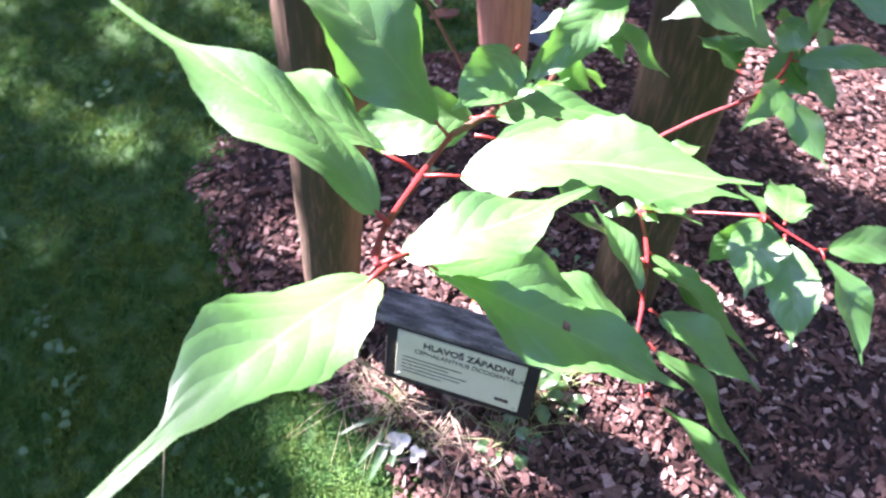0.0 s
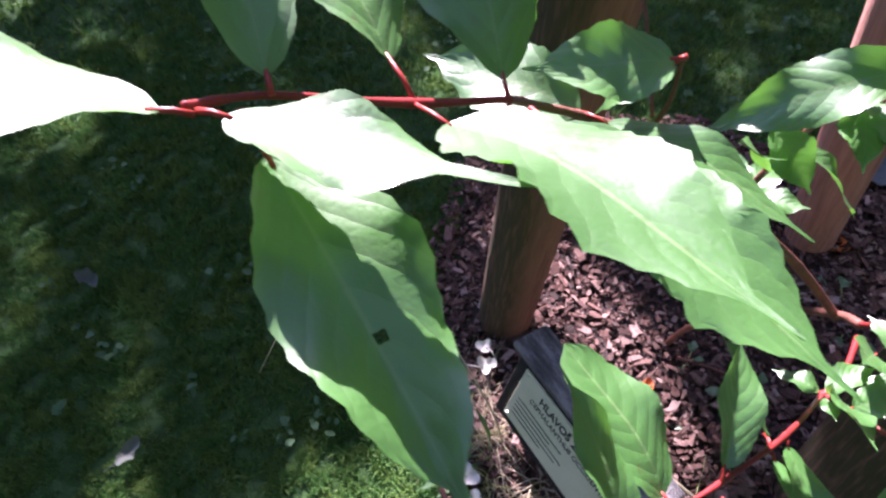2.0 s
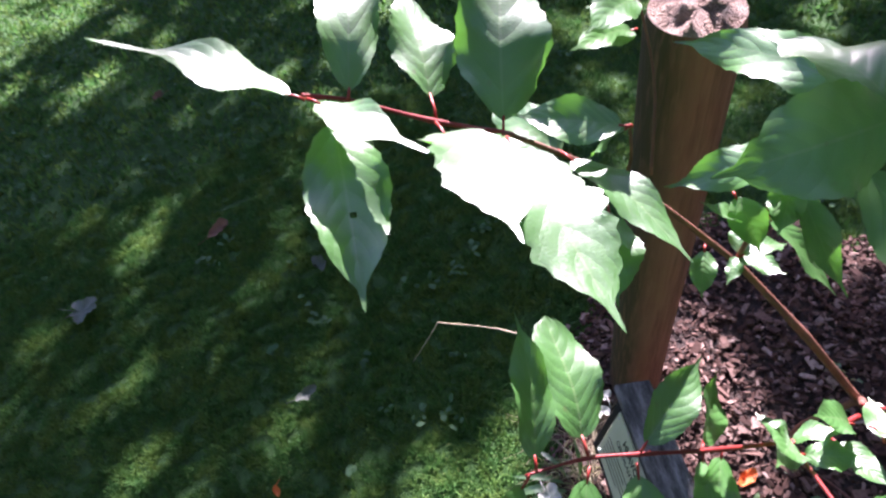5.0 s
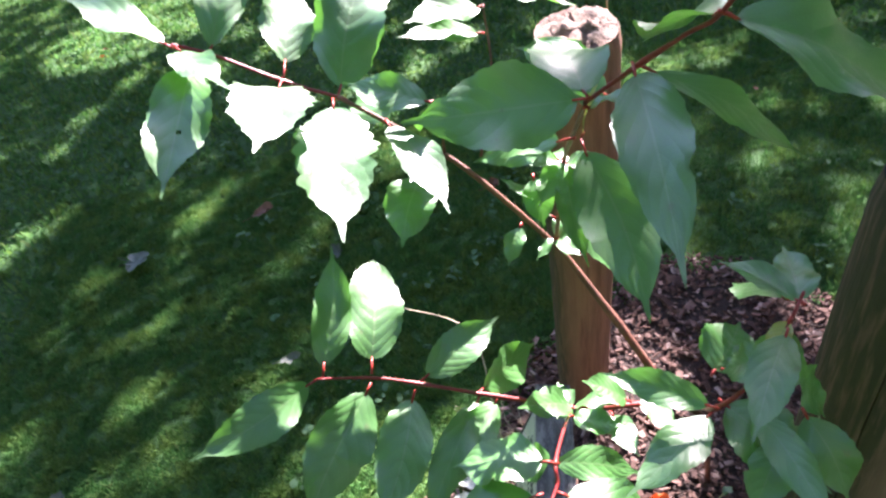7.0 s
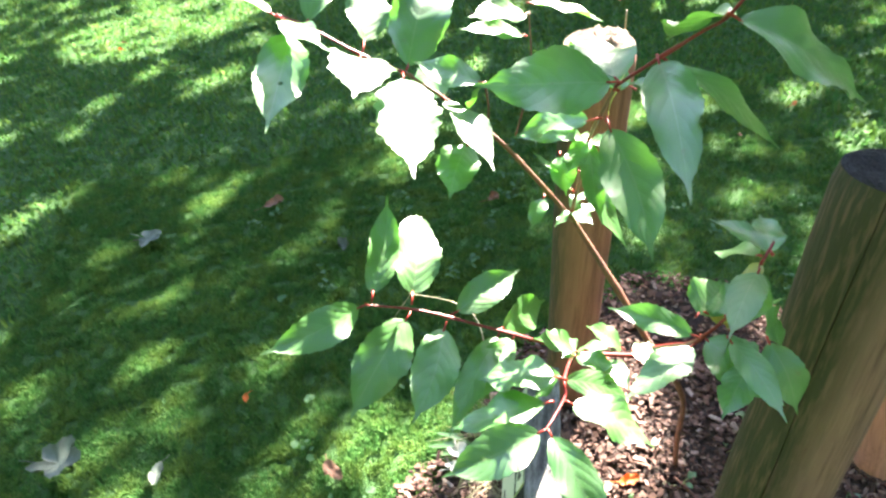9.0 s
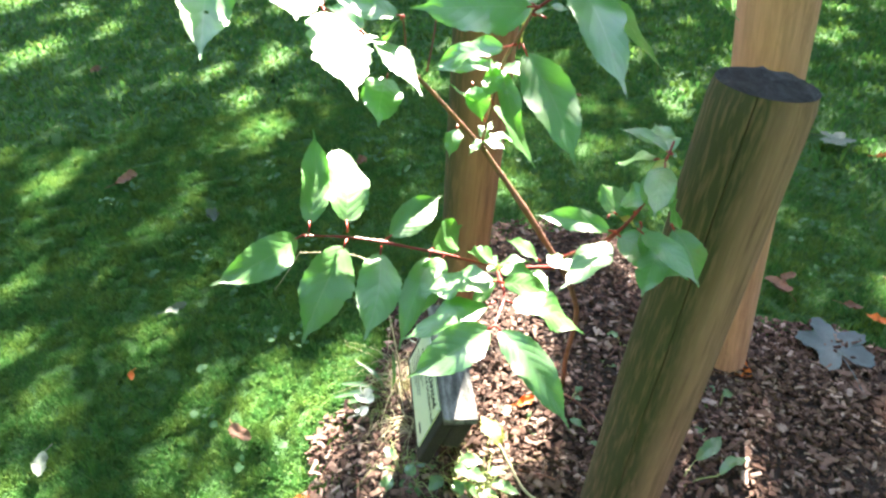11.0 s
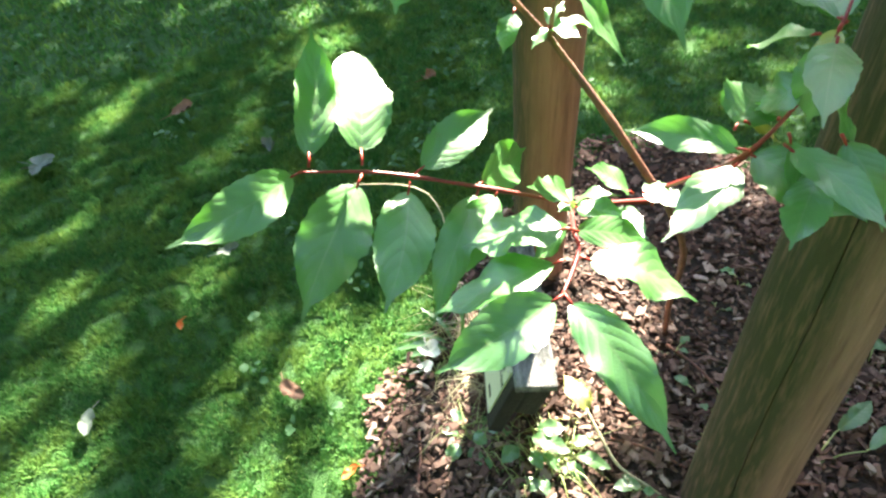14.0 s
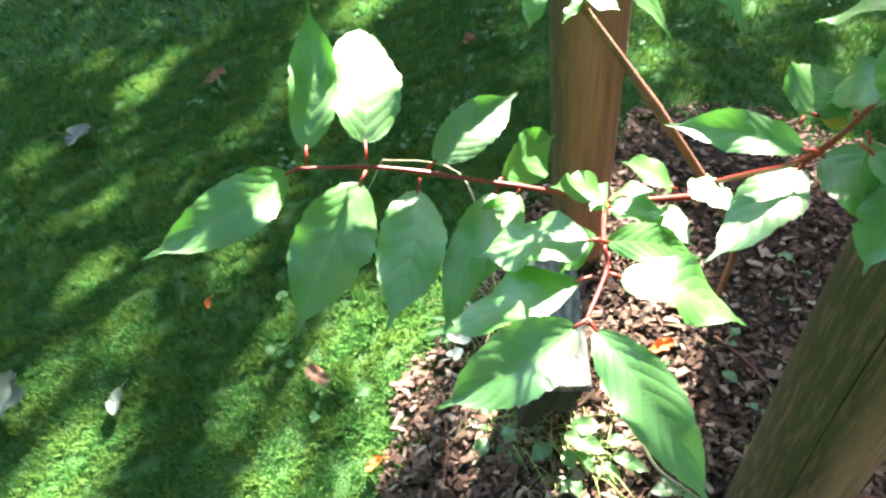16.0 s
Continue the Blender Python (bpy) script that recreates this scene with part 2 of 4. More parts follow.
DEAD_GREY = plain_noise("dead_leaf_bluish", [(0.3, (0.05, 0.07, 0.075)), (0.7, (0.10, 0.13, 0.14))], 35, 0.5, 0.5, 0.002)
ORANGE = plain_noise("dead_leaf_orange", [(0.3, (0.62, 0.12, 0.02)), (0.7, (0.80, 0.24, 0.05))], 45, 0.55, 0.4, 0.002)
BARK = wood_material("tree_bark", (0.16, 0.12, 0.09), (0.05, 0.04, 0.03), (0.08, 0.09, 0.05), 0.3, 2.0)

# ---- mesh helpers ----


def mesh_of(name, verts, faces, mat, uvs=None, smooth=True):
    me = bpy.data.meshes.new(name)
    me.from_pydata([tuple(v) for v in verts], [], faces)
    if uvs is not None:
        layer = me.uv_layers.new(name="UVMap")
        idx = np.zeros(len(me.loops), dtype=np.int32)
        me.loops.foreach_get("vertex_index", idx)
        layer.data.foreach_set("uv", np.asarray(uvs, dtype=np.float32)[idx].ravel())
    me.materials.append(mat)
    me.polygons.foreach_set("use_smooth", [smooth] * len(me.polygons))
    me.update()
    return me


def part(name, me, parent, label=""):
    ob = new(name, me)
    ob.parent = parent
    if label:
        tagged(ob, label)
    return ob


def thing(name, place, label, category, group="", kind=""):
    ob = new(name)
    ob.location, ob.empty_display_size = place, 0.05
    return tagged(ob, label, category, group, kind)


def spline(points, per=6):
    """Points along a smooth curve through the given ones."""
    p = [Vector(v) for v in points]
    out = []
    for i in range(len(p) - 1):
        a, b, c, d = p[max(i - 1, 0)], p[i], p[i + 1], p[min(i + 2, len(p) - 1)]
        for k in range(per):
            t = k / per
            out.append(0.5 * ((2 * b) + (c - a) * t + (2 * a - 5 * b + 4 * c - d) * t * t + (3 * b - a - 3 * c + d) * t ** 3))
    out.append(p[-1])
    return out


def tube(points, r0, r1, sides=8, wobble=0.0, knots=()):
    """Vertices and faces of a tapered tube along the points, with closed ends; knots: (share along, swelling)."""
    verts, faces = [], []
    n = len(points)
    side = None
    for i, p in enumerate(points):
        d = (points[min(i + 1, n - 1)] - points[max(i - 1, 0)]).normalized()
        ref = side if side is not None else (Vector((0, 0, 1)) if abs(d.z) < 0.9 else Vector((1, 0, 0)))
        side = (ref - d * ref.dot(d)).normalized()
        up = d.cross(side)
        s = i / (n - 1)
        r = r0 + (r1 - r0) * s
        for at, swell in knots:
            r *= 1 + swell * math.exp(-((s - at) * n / 1.5) ** 2)
        for k in range(sides):
            a = 2 * math.pi * k / sides
            rr = r * (1 + wobble * noise.noise(Vector((p.x * 60 + k * 3.1, p.y * 60, p.z * 60))))
            verts.append(p + side * (rr * math.cos(a)) + up * (rr * math.sin(a)))
    for i in range(n - 1):
        for k in range(sides):
            a, b = i * sides + k, i * sides + (k + 1) % sides
            faces.append((a, b, b + sides, a + sides))
    faces.append(tuple(reversed(range(sides))))
    faces.append(tuple(range((n - 1) * sides, n * sides)))
    return verts, faces


def blade(length, width, cup, sag, seed, rows=34, cols=12, start=0.0, serrate=0.02, tail=0.12, twist=0.0, tail_wide=0.09, hole=None, full=0.66):
    """A leaf blade along +y, upper side +z: pointed ovate outline, folded along the midrib, arched, with sunken side veins."""
    rng = random.Random(seed)
    verts, uvs, faces = [], [], []
    ph, wav = rng.uniform(0, 6), rng.uniform(0.6, 1.4)
    bend = rng.uniform(-0.05, 0.05)
    halves = rng.uniform(0.95, 1.05)
    nick, nick_at, nick_side = rng.choice((0.0, 0.08, 0.14, 0.22)), rng.uniform(0.3, 0.8), rng.choice((-1, 1))
    for i in range(rows + 1):
        s = i / rows
        body = min(s / (1 - tail), 1.0)
        w = math.sin(math.pi * min(body ** 0.9, 1.0)) ** full if 0 < body < 1 else 0.0
        w = max(w, 0.035 * (1 - s) ** 0.3 + 0.0) * width / 2
        if s > 0.9 - tail:
            w = max(w, width / 2 * tail_wide * (1 - max(0.0, s - 1 + tail) / tail) ** 0.7 + 0.0002)
        for j in range(cols + 1):
            x = 2 * j / cols - 1
            edge = 1 + serrate * math.sin(s * 70 + ph + x) * abs(x) + serrate * 2.4 * noise.noise(Vector((s * 9, x * 2, seed * 1.7)))
            edge *= halves if x > 0 else 2 - halves
            if rows > 10 and x * nick_side > 0:
                edge *= 1 - nick * math.exp(-((s - nick_at) / 0.045) ** 2) * abs(x)
            ripple = -0.00055 * width / 0.045 * math.cos(2 * math.pi * (8 * s - 2.4 * abs(x) ** 1.35)) * min(abs(x) * 3, 1) * (1 - abs(x)) ** 0.5
            z = cup * abs(x) ** 1.2 * w + ripple
            z += 0.11 * wav * w * math.sin(s * 11 + ph + (2 if x > 0 else 0)) * x * x * 2
            tw = twist * s
            px, pz = x * w * edge * math.cos(tw) - z * math.sin(tw), x * w * edge * math.sin(tw) + z * math.cos(tw)
            px += bend * length * math.sin(math.pi * s)
            pz += 0.5 * sag * length * (math.sin(math.pi * s) * 0.9 + 0.25 * math.sin(2 * math.pi * s))
            verts.append(Vector((px, s * length, pz)))
            uvs.append((0.5 + x / 2, s))
    for i in range(rows):
        for j in range(cols):
            a = i * (cols + 1) + j
            if hole and math.hypot(((i + 0.5) / rows - hole[0]) * length, ((2 * j + 1) / cols - 1 - hole[1]) * width / 2) < hole[2]:
                continue
            faces.append((a, a + 1, a + cols + 2, a + cols + 1))
    return verts, faces, uvs


def leaf_frame(base, tip, roll):
    """A pose with y from base to tip and z as near to up as it goes, turned by roll about y."""
    b, t = Vector(base), Vector(tip)
    y = (t - b).normalized()
    ref = Vector((0, 0, 1)) if abs(y.z) < 0.97 else Vector((0.5, -0.5, 0.7)).normalized()
    z = (ref - y * ref.dot(y)).normalized()
    x = y.cross(z)
    m = Matrix((x, y, z)).transposed().to_4x4()
    m.translation = b
    return m @ pose(0, 0, 0, 0, roll, 0), (t - b).length


leaf_count = [0]


def leaf(parent, base, tip, width, roll=0, cup=0.15, sag=0.1, stalk=0.06, mat=None, twist=0.0, tail=0.12, label="", petiole=PETIOLE, serrate=0.03, tail_wide=0.09, hole=None, full=0.66):
    """One leaf of a plant, in world places: blade with its own stalk as a sub-part."""
    leaf_count[0] += 1
    m, length = leaf_frame(base, tip, roll)
    v, f, uv = blade(length * (1 - stalk), width, cup, sag, leaf_count[0], serrate=serrate, tail=tail, twist=radians(twist), tail_wide=tail_wide, hole=hole, full=full)
    off = Vector((0, length * stalk, 0))
    inv = parent.matrix_basis.inverted()
    ob = part("leaf", mesh_of("leaf", [p + off for p in v], f, mat or LEAF, uv), parent, label)
    ob.matrix_local = inv @ m
    if stalk > 0:
        tv, tf = tube([Vector((0, -0.002, 0)), Vector((0, length * stalk * 0.5, 0.0006)), Vector((0, length * (stalk + 0.03), 0.0))], 0.0011, 0.0008, 6)
        part("petiole", mesh_of("petiole", tv, tf, petiole), ob)
    return ob


def branch(parent, points, r0, r1, mat, name="branch", knots=(), per=6):
    pts = spline(points, per)
    inv = parent.matrix_basis.inverted()
    v, f = tube(pts, r0, r1, 8, 0.12, knots)
    return part(name, mesh_of(name, [inv @ p for p in v], f, mat), parent)


def box(bm, sx, sy, sz, m):
    return bmesh.ops.create_cube(bm, size=1.0, matrix=m @ Matrix.Diagonal((sx, sy, sz, 1)))["verts"]


def bm_mesh(name, bm, mat, bevel=0.0, smooth=False):
    if bevel:
        bmesh.ops.bevel(bm, geom=list(bm.edges), offset=bevel, segments=2, affect="EDGES", profile=0.5)
    me = bpy.data.meshes.new(name)
    bm.to_mesh(me)
    bm.free()
    me.materials.append(mat)
    me.polygons.foreach_set("use_smooth", [smooth] * len(me.polygons))
    return me


# ---- ground ----
BED = Vector((0.30, 0.68))


EDGE_AT = (-3.14, -2.75, -2.45, -2.12, -1.92, -1.2, -0.5, 0.0, 0.75, 1.3, 1.71, 2.17, 2.5, 2.79, 3.05)
EDGE_R = (0.68, 0.60, 0.54, 0.56, 0.575, 0.60, 0.62, 0.68, 0.75, 0.62, 0.48, 0.42, 0.53, 0.66, 0.70)


def bed_edge(angle):
    """Distance from the bed's middle to its edge, for an angle or an array of them."""
    return np.interp(angle, EDGE_AT, EDGE_R, period=2 * math.pi) + 0.014 * np.sin(11 * angle) + 0.008 * np.sin(23 * angle + 1)


def relief(x, y):
    return 0.012 * noise.noise(Vector((x * 2.1, y * 2.1, 3.0))) + 0.005 * noise.noise(Vector((x * 9, y * 9, 7.0)))


near = np.linspace(-4, 3, 141)
far = np.array([6, 10, 18, 35, 70, 140, 300, 600.0])
gx = np.concatenate([-far[::-1] - 1, near, far])
gv = [(x, y, relief(x, y) - 0.004) for y in gx for x in gx]
gn = len(gx)
gf = [(j * gn + i, j * gn + i + 1, (j + 1) * gn + i + 1, (j + 1) * gn + i) for j in range(gn - 1) for i in range(gn - 1)]
ground = tagged(new("ground", mesh_of("ground", gv, gf, SOIL)), "mossy shaded lawn soil under short grass", "lawn", kind="structure")

bv, bf = [(BED.x, BED.y, relief(*BED) + 0.004)], []
RINGS, SPOKES = 10, 96
for r in range(1, RINGS + 1):
    for k in range(SPOKES):
        a = 2 * math.pi * k / SPOKES
        d = bed_edge(a) * r / RINGS
        x, y = BED.x + d * math.cos(a), BED.y + d * math.sin(a)
        bv.append((x, y, relief(x, y) + (0.004 if r < RINGS else -0.006) + 0.006 * noise.noise(Vector((x * 14, y * 14, 1)))))
for k in range(SPOKES):
    bf.append((0, 1 + k, 1 + (k + 1) % SPOKES))
for r in range(RINGS - 1):
    for k in range(SPOKES):
        a, b = 1 + r * SPOKES + k, 1 + r * SPOKES + (k + 1) % SPOKES
        bf.append((a, a + SPOKES, b + SPOKES, b))
bed = tagged(new("mulch_bed", mesh_of("mulch_bed", bv, bf, MULCH_SOIL)), "round bed of dark soil under bark mulch", "mulch bed", kind="structure")


def in_bed(x, y, grow=0.0):
    dx, dy = x - BED.x, y - BED.y
    return math.hypot(dx, dy) < bed_edge(math.atan2(dy, dx)) + grow


# ---- bark chips ----
rng = np.random.default_rng(5)
cv, cf = [], []


def add_chip(x, y, z, long, wide, thick, yaw, tilt, tip_):
    m = pose(x, y, z, math.degrees(tilt), math.degrees(tip_), math.degrees(yaw))
    base = len(cv)
    j = rng.uniform(0.35, 1.2, 16)
    for i, (sx, sy, sz) in enumerate(((-1, -1, -1), (1, -1, -1), (1, 1, -1), (-1, 1, -1), (-1, -1, 1), (1, -1, 1), (1, 1, 1), (-1, 1, 1))):
        cv.append(m @ Vector((sx * long / 2 * j[i], sy * wide / 2 * j[15 - i], sz * thick / 2 * (0.6 + 0.4 * j[i]))))
    cf.extend(tuple(base + k for k in q) for q in ((0, 3, 2, 1), (4, 5, 6, 7), (0, 1, 5, 4), (1, 2, 6, 5), (2, 3, 7, 6), (3, 0, 4, 7)))


for long, count in ((0.0070, 13000), (0.0125, 12000), (0.020, 1500)):
    for _ in range(count):
        a, d = rng.uniform(0, 2 * math.pi), math.sqrt(rng.uniform(0, 1))
        rad = bed_edge(a) * d * 1.01
        x, y = BED.x + rad * math.cos(a), BED.y + rad * math.sin(a)
        s = long * rng.lognormal(0, 0.28)
        add_chip(x, y, relief(x, y) + 0.005 + rng.uniform(0, 0.012), s, s * rng.uniform(0.24, 0.6), 0.0026 * rng.uniform(0.6, 1.5), rng.uniform(0, 6.28), rng.normal(0, 0.26), rng.normal(0, 0.26))
chips = tagged(new("bark_mulch", mesh_of("bark_mulch", cv, cf, CHIPS, smooth=False)), "reddish brown bark chip mulch covering the bed", "bark mulch", kind="stuff")

# ---- grass ----


def grass_zone(count, x0, x1, y0, y1, high, wide, seed):
    r = np.random.default_rng(seed)
    x, y = r.uniform(x0, x1, count), r.uniform(y0, y1, count)
    ang, dist = np.arctan2(y - BED.y, x - BED.x), np.hypot(x - BED.x, y - BED.y)
    edge = bed_edge(ang)
    keep = dist > edge + r.normal(-0.012, 0.025, count)
    if wide < 0.005:
        clump = np.array([noise.noise(Vector((a * 38, b * 38, 4.0))) for a, b in zip(x, y)])
        keep &= clump > -0.26 + r.normal(0, 0.12, count)
    x, y = x[keep], y[keep]
    n = len(x)
    z = np.array([relief(a, b) for a, b in zip(x, y)]) - 0.005
    yaw, lean = r.uniform(0, 2 * np.pi, n), r.uniform(0.3, 1.35, n)
    tuft = np.array([noise.noise(Vector((a * 13, b * 13, 2.0))) for a, b in zip(x, y)])
    h = high * r.lognormal(0, 0.3, n) * (1 + 0.7 * tuft + 0.8 * np.array([noise.noise(Vector((a * 38, b * 38, 4.0))) for a, b in zip(x, y)]))
    w = wide * r.uniform(0.6, 1.3, n)
    dx, dy = np.cos(yaw), np.sin(yaw)
    sx, sy = -dy * w / 2, dx * w / 2
    out1, up1 = h * 0.45 * np.sin(lean * 0.6), h * 0.5 * np.cos(lean * 0.6)
    out2, up2 = out1 + h * 0.5 * np.sin(lean), up1 + h * 0.5 * np.cos(lean)
    v = np.stack([
        np.stack([x - sx, y - sy, z], 1), np.stack([x + sx, y + sy, z], 1),
        np.stack([x + dx * out1 + sx, y + dy * out1 + sy, z + up1], 1), np.stack([x + dx * out1 - sx, y + dy * out1 - sy, z + up1], 1),
        np.stack([x + dx * out2, y + dy * out2, z + up2], 1)], 1)
    return v


zones = [
    grass_zone(380000, -1.25, 0.40, -0.55, 0.62, 0.0105, 0.0019, 1),
    grass_zone(110000, -1.3, 0.5, 0.62, 1.5, 0.0115, 0.0026, 2),
    grass_zone(90000, -4.2, -1.25, -2.2, 2.6, 0.018, 0.008, 3),
    grass_zone(45000, -1.3, 1.6, 1.5, 3.8, 0.018, 0.009, 4),
    grass_zone(24000, -1.3, 1.2, -1.8, -0.55, 0.018, 0.007, 6),
    grass_zone(40000, 0.40, 3.4, -1.8, 3.8, 0.020, 0.009, 7),
    grass_zone(20000, -4.2, 3.4, -3.6, -1.8, 0.022, 0.012, 8),
    grass_zone(20000, -4.2, 3.4, 3.8, 5.4, 0.022, 0.012, 9),
]
gv5 = np.concatenate(zones).reshape(-1, 3)
count = len(gv5) // 5
me = bpy.data.meshes.new("grass")
me.vertices.add(len(gv5))
me.vertices.foreach_set("co", gv5.astype(np.float32).ravel())
loops = np.stack([np.array([0, 1, 2, 3, 3, 2, 4]) + 5 * i for i in (0,)])[0]
loop_idx = (np.arange(count)[:, None] * 5 + loops[None, :]).ravel()
me.loops.add(len(loop_idx))
me.loops.foreach_set("vertex_index", loop_idx.astype(np.int32))
me.polygons.add(count * 2)
starts = (np.arange(count)[:, None] * 7 + np.array([0, 4])[None, :]).ravel()
me.polygons.foreach_set("loop_start", starts.astype(np.int32))
me.materials.append(GRASS)
me.update(calc_edges=True)
me.validate()
tagged(new("grass", me), "short dense mossy green lawn grass", "grass", kind="stuff")

# small broad leaves among the grass
wv, wf = [], []
rw = random.Random(8)
for _ in range(750):
    cx, cy = rw.uniform(-2.6, 0.1), rw.uniform(-1.3, 2.0)
    if in_bed(cx, cy, 0.03):
        continue
    if noise.noise(Vector((cx * 1.7, cy * 1.7, 11))) < -0.05:
        continue
    for k in range(rw.randint(3, 6)):
        yaw, ln = rw.uniform(0, 6.28), rw.uniform(0.008, 0.019)
        v, f, _uv = blade(ln, ln * rw.uniform(0.45, 0.8), 0.15, 0.15, rw.randint(0, 999), 4, 4, tail=0.02)
        m = pose(cx + rw.uniform(-0.015, 0.015), cy + rw.uniform(-0.015, 0.015), relief(cx, cy) + rw.uniform(0.010, 0.022), rw.uniform(-5, 30), rw.uniform(-25, 25), math.degrees(yaw))
        base = len(wv)
        wv.extend(m @ p for p in v)
        wf.extend(tuple(base + q for q in g) for g in f)
tagged(new("lawn_weeds", mesh_of("lawn_weeds", wv, wf, LAWN_WEEDS)), "small clover and daisy leaves among the grass", "weeds", kind="stuff")

# ---- stakes ----


def stake(foot, head, r0, r1, mat, end_mat, label, crack=None, end_label="", rugged=0.0025):
    """A round wooden stake from foot to head, its end face a part; crack: the angle of a long drying crack."""
    foot, head = Vector(foot), Vector(head)
    axis = head - foot
    ob = thing("wooden_stake", foot, label, "stake", "stakes round the shrub")
    ob.matrix_basis = Matrix.Translation(foot) @ Vector((0, 0, 1)).rotation_difference(axis).to_matrix().to_4x4()
    length = axis.length
    angles = [2 * math.pi * k / 36 for k in range(36)]
    depth = [0.0] * 36
    if crack is not None:
        angles = [a for a in angles if abs((a - crack + math.pi) % (2 * math.pi) - math.pi) > 0.09]
        depth = [0.0] * len(angles)
        for off, dp in ((-0.05, 0.0), (-0.016, 0.0), (-0.011, 0.0), (0.0, 0.012), (0.011, 0.0), (0.016, 0.0), (0.05, 0.0)):
            angles.append(crack + off)
            depth.append(dp)
        order = sorted(range(len(angles)), key=lambda i: angles[i] % (2 * math.pi))
        angles, depth = [angles[i] for i in order], [depth[i] for i in order]
    n, rows = len(angles), 44
    verts, faces = [], []
    for i in range(rows + 1):
        s = i / rows
        z = -0.06 + (length + 0.06) * s
        if i == rows:
            z = length
        r = r0 + (r1 - r0) * s
        rim = 0.0025 if i == rows else 0.0
        for a, dp in zip(angles, depth):
            wander = 0.05 * noise.noise(Vector((z * 6, 4.0, r0 * 100))) if crack is not None else 0
            lump = 1 + 0.025 * noise.noise(Vector((math.cos(a) * 1.3, math.sin(a) * 1.3, z * 5 + r0 * 50)))
            rr = r * lump - dp * (0.5 + 0.5 * min(1, s * 3)) - rim
            verts.append(Vector((rr * math.cos(a + wander), rr * math.sin(a + wander), z)))
    for i in range(rows):
        for k in range(n):
            a, b = i * n + k, i * n + (k + 1) % n
            faces.append((a, b, b + n, a + n))
    faces.append(tuple(reversed(range(n))))
    part("shaft", mesh_of("shaft", verts, faces, mat), ob)
    top, tf = [Vector((0, 0, length + 0.002))], []
    for ring in (0.3, 0.6, 0.85, 1.0):
        for a, dp in zip(angles, depth):
            rr = (r1 - dp - 0.0025) * ring
            top.append(Vector((rr * math.cos(a), rr * math.sin(a), length + (0.0 if ring == 1.0 else rugged * noise.noise(Vector((math.cos(a) * ring * 4, math.sin(a) * ring * 4, r1 * 90))) + 0.002))))
    for k in range(n):
        tf.append((0, 1 + k, 1 + (k + 1) % n))
    for r in range(3):
        for k in range(n):
            a, b = 1 + r * n + k, 1 + r * n + (k + 1) % n
            tf.append((a, a + n, b + n, b))
    part("end_face", mesh_of("end_face", top, tf, end_mat), ob, end_label)
    return ob


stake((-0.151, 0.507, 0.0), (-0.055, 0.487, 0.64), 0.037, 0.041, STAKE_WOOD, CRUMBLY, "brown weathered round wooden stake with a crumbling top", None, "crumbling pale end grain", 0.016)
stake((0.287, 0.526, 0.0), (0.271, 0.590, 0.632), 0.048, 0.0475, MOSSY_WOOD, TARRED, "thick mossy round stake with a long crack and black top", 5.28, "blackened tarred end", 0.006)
stake((0.125, 0.888, 0.0), (0.076, 0.748, 0.95), 0.033, 0.052, PALE_WOOD, CRUMBLY, "pale round wooden stake standing behind the thick one")

# ---- plant label on its board ----
sign = thing("plant_sign", (0.0356, 0.3568, 0.0), "dark wooden plant label with grey roof and cream plate", "sign")
# the sign's own axes: x along the board, -y its front; its origin stands on the ground under the plate's middle
sign.matrix_basis = Matrix.Translation((0.0356, 0.3568, 0.0)) @ pose(0, 0, 0, 0, 0, -18.9)
PLATE_AT = pose(0, 0, 0.1131, -21.8, 0, 0)
ROOF_AT = pose(0, 0.016, 0.1625, -5.5, 0, 0)


def sign_part(name, sx, sy, sz, centre, mat, bevel, parent=None, label="", turn=PLATE_AT):
    bm = bmesh.new()
    box(bm, sx, sy, sz, turn @ Matrix.Translation(centre))
    return part(name, bm_mesh(name, bm, mat, bevel), parent or sign, label)


sign_part("post", 0.045, 0.024, 0.17, (0, 0.052, 0.055), MOSSY_WOOD, 0.002, turn=pose(0, 0, 0, 0, 0, 0))
sign_part("board", 0.198, 0.018, 0.104, (0, 0.0105, -0.002), DARK_WOOD, 0.002)
sign_part("back_block", 0.198, 0.028, 0.060, (0, 0.033, 0.018), DARK_WOOD, 0.004)
sign_part("roof", 0.226, 0.046, 0.011, (0, 0.0235, -0.001), GREY_WOOD, 0.002, label="grey weathered roof board", turn=ROOF_AT)
plate = sign_part("name_plate", 0.1656, 0.003, 0.0822, (0, 0.0, 0.0), PLATE, 0.0008, label="cream printed name plate")
for sx in (-0.077, 0.077):
    for sz in (-0.036, 0.036):
        bm = bmesh.new()
        bmesh.ops.create_cone(bm, cap_ends=True, segments=12, radius1=0.0022, radius2=0.0018, depth=0.0012, matrix=PLATE_AT @ Matrix.Translation((sx, -0.002, sz)) @ pose(0, 0, 0, 90, 0, 0))
        part("screw", bm_mesh("screw", bm, SCREW), plate)


def lettering(body, size, x, z, bold):
    cu = bpy.data.curves.new("lettering", "FONT")
    cu.body, cu.size, cu.extrude, cu.align_x, cu.offset = body, size, 0.0002, "CENTER", bold
    tmp = bpy.data.objects.new("lettering", cu)
    me = bpy.data.meshes.new_from_object(tmp)
    me.transform(PLATE_AT @ Matrix.Translation((x, -0.0018, z)) @ pose(0, 0, 0, 90, 0, 0))
    me.materials.clear()
    me.materials.append(INK)
    bpy.data.objects.remove(tmp)
    part("lettering", me, plate)


